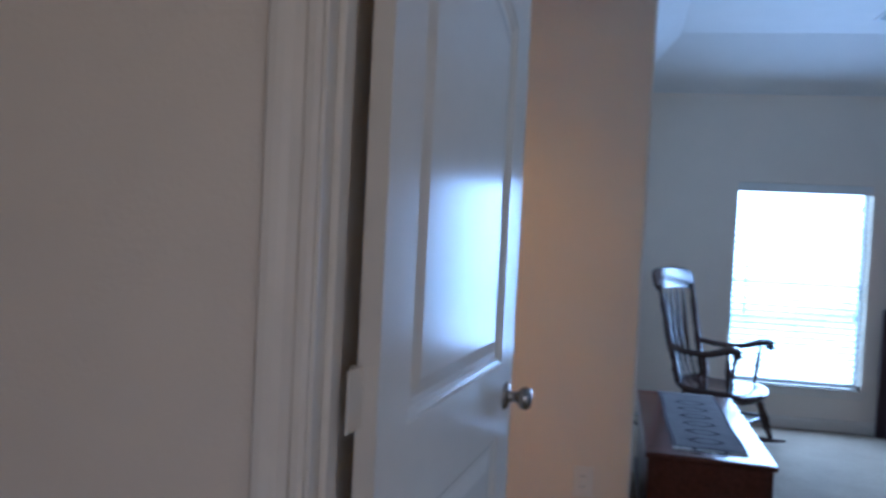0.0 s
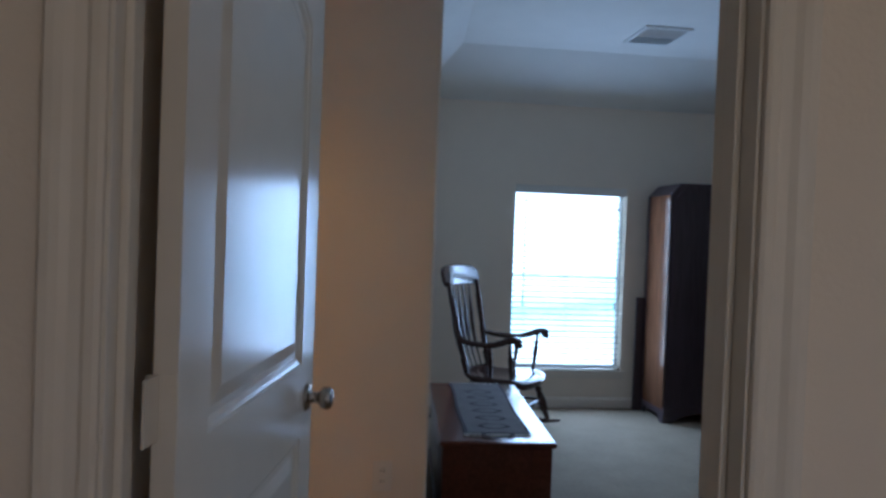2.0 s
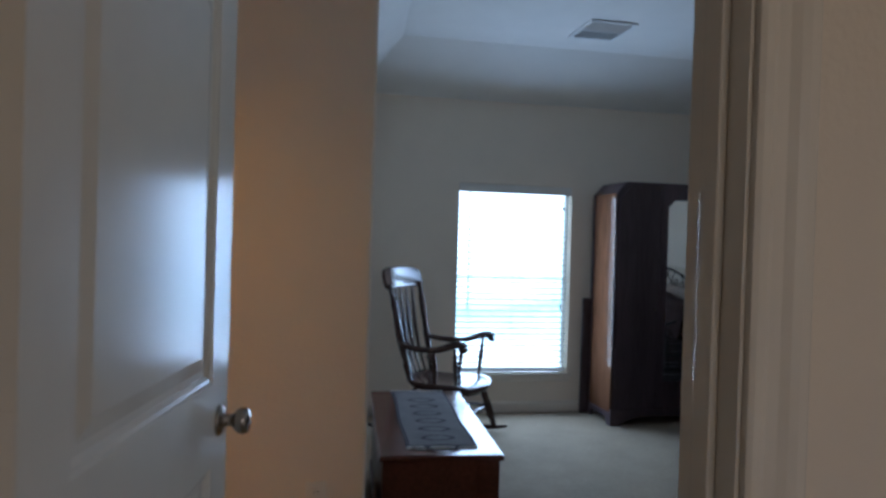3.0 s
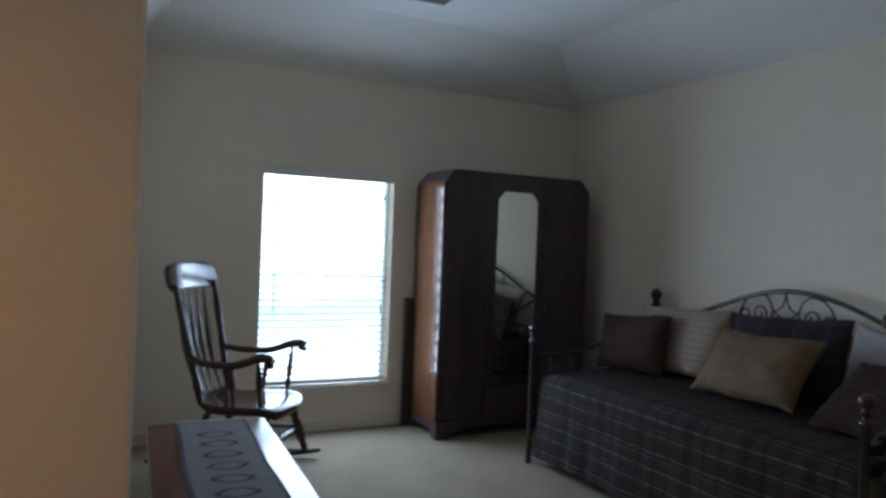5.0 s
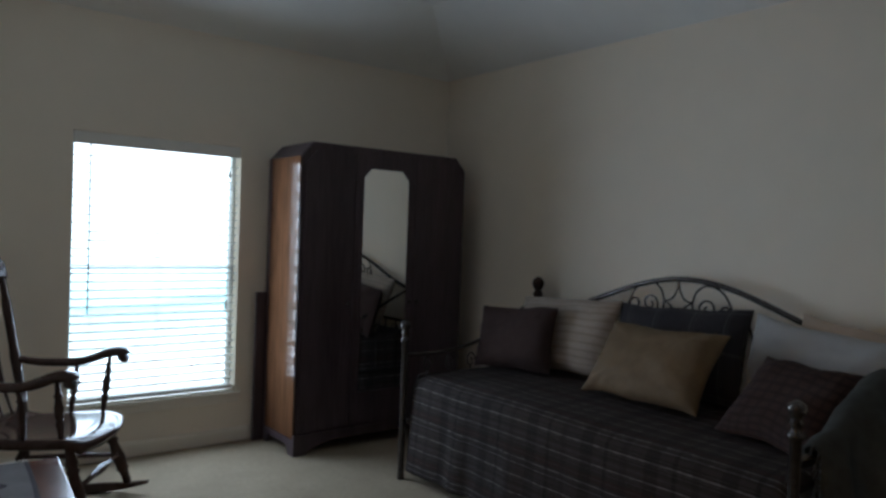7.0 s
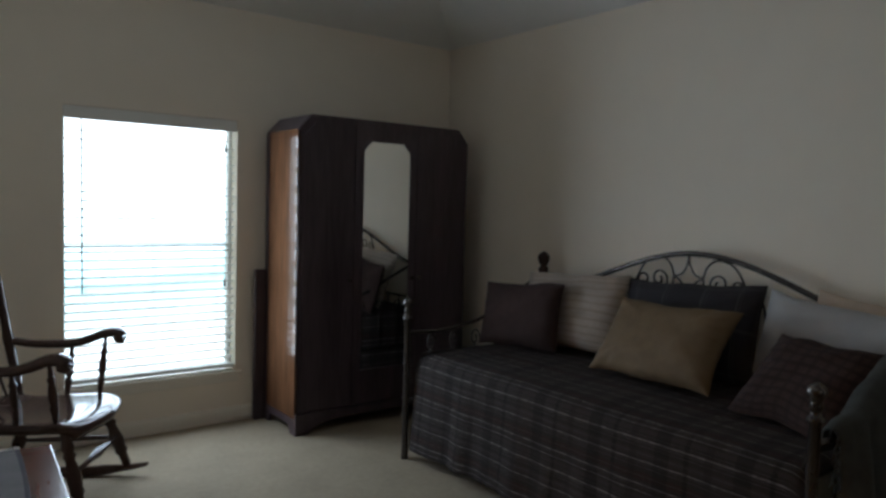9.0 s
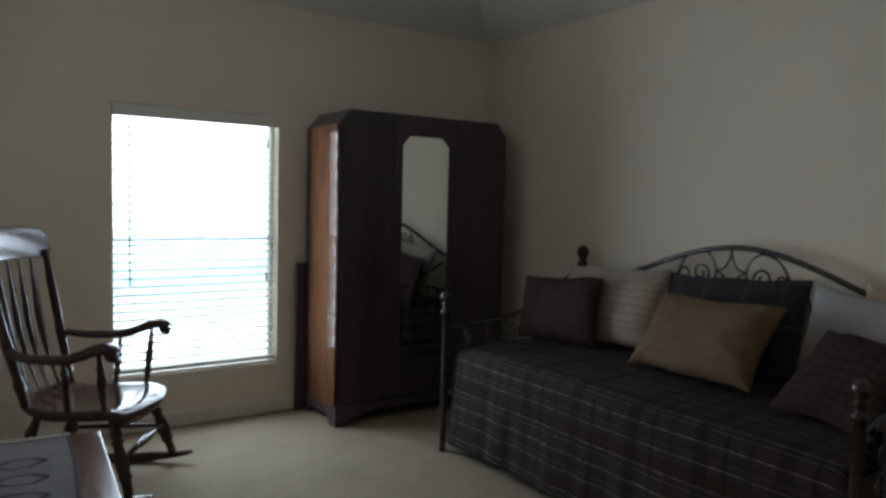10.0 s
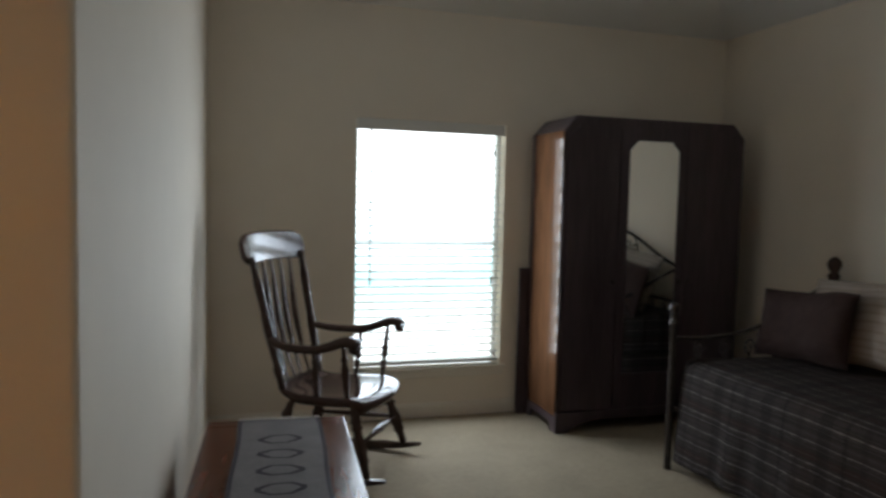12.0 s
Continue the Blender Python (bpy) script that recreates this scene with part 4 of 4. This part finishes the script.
for s in (-1, 1):
    # half of the diamond star under the crown
    back_line([(0, arch_z(yc) - 0.012), (s * 0.008, 1.055), (s * 0.035, 1.010), (s * 0.080, 0.995)])
    back_line([(s * 0.080, 0.995), (s * 0.045, 0.975), (s * 0.015, 0.93), (s * 0.012, 0.86)])
    # large C round the spiral
    back_line([(s * 0.080, 0.995), (s * 0.100, 1.050), (s * 0.150, 1.085), (s * 0.215, 1.075), (s * 0.262, 1.035), (s * 0.300, 0.96), (s * 0.33, 0.88)])
    back_line([(s * 0.080, 0.995), (s * 0.088, 0.94), (s * 0.11, 0.86), (s * 0.15, 0.78)])
    # spiral
    sp = [(s * (0.165 - 0.046 * (1 - a / 22) * math.cos(a * 0.45)), 0.975 + 0.046 * (1 - a / 22) * math.sin(a * 0.45)) for a in range(17)]
    back_line([(s * 0.16, 0.80), (s * 0.125, 0.90)] + sp[:1] + sp[1:])
    sp = [(s * (0.255 + 0.034 * (1 - a / 18) * math.cos(a * 0.5)), 0.965 + 0.034 * (1 - a / 18) * math.sin(a * 0.5)) for a in range(12)]
    back_line([(s * 0.31, 0.80), (s * 0.295, 0.90)] + sp)
    back_line([(s * 0.40, 0.80), (s * 0.385, 0.90), (s * 0.35, 0.935), (s * 0.325, 0.91)])
    back_line([(s * 0.045, 0.80), (s * 0.05, 0.90), (s * 0.03, 0.945), (s * 0.0, 0.90)])
wpart("front_rail", box(B(), bx_f + 0.052, bx_f + 0.072, by_n, by_f, 0.27, 0.31, 0.003), IRON, bed)

mattress = thing("mattress", pose(3.1, 3.2, 0.31), "single mattress hidden under the plaid bedspread", "mattress")
MATTRESS = mat("mattress_ticking", (0.5, 0.48, 0.44), 0.9, scale=30, vary=0.05)
wpart("pad", box(B(), 2.69, 3.585, by_n + 0.04, by_f - 0.04, 0.312, 0.540, 0.04, 4), MATTRESS, mattress)

spread = thing("bedspread", pose(3.1, 3.2, 0.56), "black and brown plaid bedspread draped over the daybed", "bedspread")
RUNV = [(3.585, 0.556), (3.40, 0.562), (3.10, 0.564), (2.85, 0.560), (2.74, 0.555), (2.705, 0.545), (2.682, 0.525), (2.672, 0.49), (2.667, 0.40), (2.664, 0.28), (2.660, 0.16), (2.657, 0.055)]
RUNL = smooth_line([(x, 0, z) for x, z in RUNV], 5)
LENS = [0.0]
for a, b in zip(RUNL, RUNL[1:]):
    LENS.append(LENS[-1] + (b - a).length)


def drape(u, v):
    k = min(int(v * (len(RUNL) - 1)), len(RUNL) - 2)
    p = RUNL[k].lerp(RUNL[k + 1], v * (len(RUNL) - 1) - k)
    y = by_n + 0.03 + (by_f - by_n - 0.06) * u
    low = max(0.0, (0.50 - p.z) / 0.45)
    fold = (0.010 * math.sin(31 * u + 2.2 * math.sin(7 * u)) + 0.006 * math.sin(67 * u + 1.3)) * low
    crease = 0.004 * noise.noise(Vector((p.x * 5, y * 4, p.z * 2))) * (1 - low)
    end = 0.0
    if low < 0.05:
        e = min(u, 1 - u) * (by_f - by_n)
        end = -0.03 * max(0, 1 - e / 0.07) ** 2
    return (p.x - 0.006 * low + fold - 0.012 * low * low, y + 0.004 * low * math.sin(20 * u), p.z + crease + end + 0.006 * low * math.sin(9 * u + 1))


def drape_uv(u, v):
    k = min(int(v * (len(RUNL) - 1)), len(RUNL) - 2)
    return ((by_f - by_n) * u, LENS[k] + (LENS[k + 1] - LENS[k]) * (v * (len(RUNL) - 1) - k))


wpart("cloth", grid(B(), 150, len(RUNL) - 1, drape, drape_uv), SPREAD, spread, smooth=True)
FAR_END = smooth_line([(0, by_f - 0.10, 0.561), (0, by_f - 0.050, 0.548), (0, by_f - 0.030, 0.515), (0, by_f - 0.026, 0.40), (0, by_f - 0.022, 0.25), (0, by_f - 0.018, 0.10)], 5)


def end_drop(u, v):
    k = min(int(v * (len(FAR_END) - 1)), len(FAR_END) - 2)
    p = FAR_END[k].lerp(FAR_END[k + 1], v * (len(FAR_END) - 1) - k)
    low = max(0.0, (0.50 - p.z) / 0.4)
    return (2.70 + 0.86 * u + 0.004 * low * math.sin(17 * u), p.y + low * (0.006 * math.sin(23 * u + 1) + 0.004 * math.sin(51 * u)), p.z + 0.002)


ends = wpart("end_drop", grid(B(), 60, len(FAR_END) - 1, end_drop, lambda u, v: (0.86 * u, 0.6 * v)), SPREAD, spread, smooth=True)
sol = ends.modifiers.new("thickness", "SOLIDIFY")
sol.thickness, sol.offset = 0.005, 0
sol = [c for c in spread.children][0].modifiers.new("thickness", "SOLIDIFY")
sol.thickness, sol.offset = 0.006, -1


# ---- pillows ----
def pillow_mesh(w, h, t, seed, pinch=0.05, crease=1.0, n=34):
    bm = B()
    lay = bm.loops.layers.uv.verify()
    off = Vector((seed * 3.1, seed * 1.7, 0))

    def at(u, v, side):
        x = w / 2 * u * (1 - pinch * (1 - v * v) * 1.0)
        z = h / 2 * v * (1 - pinch * (1 - u * u) * 1.0)
        full = max(0.0, (1 - u ** 4) * (1 - v ** 4)) ** 0.55
        wr = noise.noise(Vector((u * 2.2, v * 2.2, side)) + off) * 0.16 + noise.noise(Vector((u * 6, v * 6, side)) + off) * 0.07
        ang, rad = math.atan2(abs(v), abs(u)), math.hypot(u, v)
        wr += crease * 0.10 * math.sin(26 * ang + 5 * noise.noise(Vector((u * 3, v * 3, 2)) + off)) * max(0, rad - 0.45)
        y = side * t / 2 * full * (1 + wr)
        z -= 0.018 * noise.noise(Vector((u * 1.5, v * 1.5, 7)) + off)
        return (x, y, z)

    sheets = []
    for side in (-1, 1):
        sheets.append([[None] * (n + 1) for _ in range(n + 1)])
        for a in range(n + 1):
            for b in range(n + 1):
                u, v = math.sin(math.pi / 2 * (-1 + 2 * a / n)), math.sin(math.pi / 2 * (-1 + 2 * b / n))
                rim = a in (0, n) or b in (0, n)
                sheets[-1][a][b] = sheets[0][a][b] if rim and side == 1 else bm.verts.new(at(u, v, side))
        for a in range(n):
            for b in range(n):
                idx = ((a, b), (a + 1, b), (a + 1, b + 1), (a, b + 1))
                f = bm.faces.new([sheets[-1][i][j] for i, j in idx])
                for loop, (i, j) in zip(f.loops, idx):
                    loop[lay].uv = (w * i / n, h * j / n)
    return bm


def pillow(name, m, w, h, t, seed, material, label, piping=None, pinch=0.05):
    ob = thing(name, m, label, "pillow", "pillows on the daybed")
    part("cushion", pillow_mesh(w, h, t, seed, pinch, 2.2 if material == GOLD else 1.0), material, ob, smooth=True)
    if piping:
        pts = []
        for k in range(80):
            q = k / 20
            e, f = int(q), q - int(q)
            u, v = ((-1 + 2 * f, -1), (1, -1 + 2 * f), (1 - 2 * f, 1), (-1, 1 - 2 * f))[e]
            off = Vector((seed * 3.1, seed * 1.7, 0))
            pts.append((w / 2 * u * (1 - pinch * (1 - v * v)), 0, h / 2 * v * (1 - pinch * (1 - u * u)) - 0.018 * noise.noise(Vector((u * 1.5, v * 1.5, 7)) + off)))
        bm = B()
        rings = []
        for k, p in enumerate(pts):
            d = (Vector(pts[(k + 1) % 80]) - Vector(pts[k - 1])).normalized()
            sd = d.cross(Vector((0, 1, 0))).normalized()
            rings.append([Vector(p) + (sd * math.cos(a) + Vector((0, 1, 0)) * math.sin(a)) * 0.006 for a in (0, 1.257, 2.513, 3.77, 5.027)])
        loft(bm, rings, True)
        part("piping", bm, piping, ob, smooth=True)
    return ob


BROWN = mat("brown_suede", (0.050, 0.030, 0.026), 0.9, scale=25, vary=0.25, bump=0.3, bump_scale=300, spec=0.2)
# darker bands colour in the shade between the ruched gathers
CREAM = striped("cream_banded_cotton", (0.36, 0.30, 0.25), [(0.0, 0.30, (0.18, 0.14, 0.11), 0.38)], 0.028, 1)
PLAID = striped("dark_plaid_wool", (0.036, 0.033, 0.036), [(0.2, 0.26, (0.11, 0.10, 0.10), 0.6), (0.32, 0.35, (0.09, 0.08, 0.08), 0.6)], 0.13, 0, [(0.4, 0.46, (0.10, 0.09, 0.09), 0.5)], 0.15, broken=0.6)
GOLD = mat("gold_taffeta", (0.140, 0.095, 0.052), 0.70, scale=22, vary=0.2, bump=0.6, bump_scale=28, spec=0.2)
WHITE = mat("white_cotton", (0.35, 0.34, 0.33), 0.85, scale=20, vary=0.05, bump=0.3, bump_scale=160)
TWEED = striped("brown_check_weave", (0.058, 0.035, 0.030), [(0.0, 0.35, (0.026, 0.019, 0.018), 0.65)], 0.030, 1, [(0.0, 0.35, (0.030, 0.022, 0.021), 0.55)], 0.030)

pillow("cream_pillow", pose(3.385, 3.80, 0.772, -20, -3, -86), 0.66, 0.41, 0.15, 1, CREAM, "cream cotton pillow, ruching drawn as darker bands, leaning on the daybed back")
pillow("plaid_pillow", pose(3.455, 3.15, 0.778, -17, -3, -88), 0.71, 0.43, 0.15, 2, PLAID, "dark plaid pillow standing behind a gold pillow")
pillow("white_pillow", pose(3.455, 2.50, 0.765, -12, 5, -94), 0.62, 0.40, 0.15, 3, WHITE, "plain white cotton pillow at the daybed end")
PEACH = mat("peach_cotton", (0.40, 0.31, 0.235), 0.9, scale=20, vary=0.08, bump=0.3, bump_scale=160)
pillow("peach_pillow", pose(3.535, 2.36, 0.775, -8, 8, -90), 0.56, 0.40, 0.09, 8, PEACH, "peach cotton pillow tucked behind a white one")
pillow("brown_pillow", pose(3.22, 4.005, 0.735, -15, -4, -83), 0.52, 0.345, 0.14, 4, BROWN, "dark brown suede cushion with piped edge", BROWN)
pillow("gold_pillow", pose(3.17, 3.075, 0.748, -36, -1, -92), 0.62, 0.385, 0.15, 5, GOLD, "golden taffeta pillow with creased corners", None, 0.09)
pillow("check_pillow", pose(3.14, 2.44, 0.705, -48, 3, -96), 0.40, 0.39, 0.14, 6, TWEED, "brown checked cushion leaning on a white pillow", TWEED)

# ---- dark throw over the daybed's near end ----
THROW = mat("dark_green_fleece", (0.058, 0.058, 0.053), 0.95, scale=18, vary=0.35, bump=0.6, bump_scale=160, spec=0.15)
throw = thing("throw_blanket", pose(3.15, by_n, 0.70), "dark green fringed throw bunched over the daybed end rail", "blanket")


def hang(u, v):
    x = bx_f + 0.10 + 0.80 * u
    t = min(1.0, max(0.0, (x - bx_f - 0.12) / 0.46))
    top = 0.685 + 0.17 * t * t * (3 - 2 * t) + 0.012 * math.sin(21 * u)
    d = (v - 0.42) * 0.80
    y = by_n - (0.030 + 0.022 * t) * math.tanh(d / 0.03)
    fold = (0.016 * math.sin(24 * u + 3 * v) + 0.007 * math.sin(53 * u + 5 * v)) * min(1, abs(d) / 0.15)
    low = 0.24 + 0.05 * math.sin(7 * u) if d > 0 else 0.590
    return (x + 0.014 * math.sin(6 * v + 9 * u), y - (0.04 * min(1, max(0, d) / 0.3) if d > 0 else -0.016 * min(1, -d / 0.1)) + fold, max(low, top - abs(d) ** 1.08 + 0.010 * math.sin(13 * u)))


cloth = wpart("cloth", grid(B(), 60, 44, hang), THROW, throw, smooth=True)
th = cloth.modifiers.new("thickness", "SOLIDIFY")
th.thickness, th.offset = 0.008, 0
bm = B()
for k in range(64):
    if k < 30:
        p = Vector(hang(0.0, 0.10 + 0.85 * k / 29))
        out = Vector((-0.030, random.uniform(-0.01, 0.01), -0.020))
    else:
        p = Vector(hang((k - 30) / 33, 1.0))
        out = Vector((random.uniform(-0.01, 0.01), -0.004, -0.045))
    ln = random.uniform(0.7, 1.3)
    tube(bm, [p, p + out * 0.5 * ln, p + out * ln + Vector((0, 0, -0.018))], [0.0035, 0.003, 0.0015], 5)
strands = wpart("fringe", bm, THROW, throw, "twisted dark yarn fringe")
strands["kind"] = "stuff"
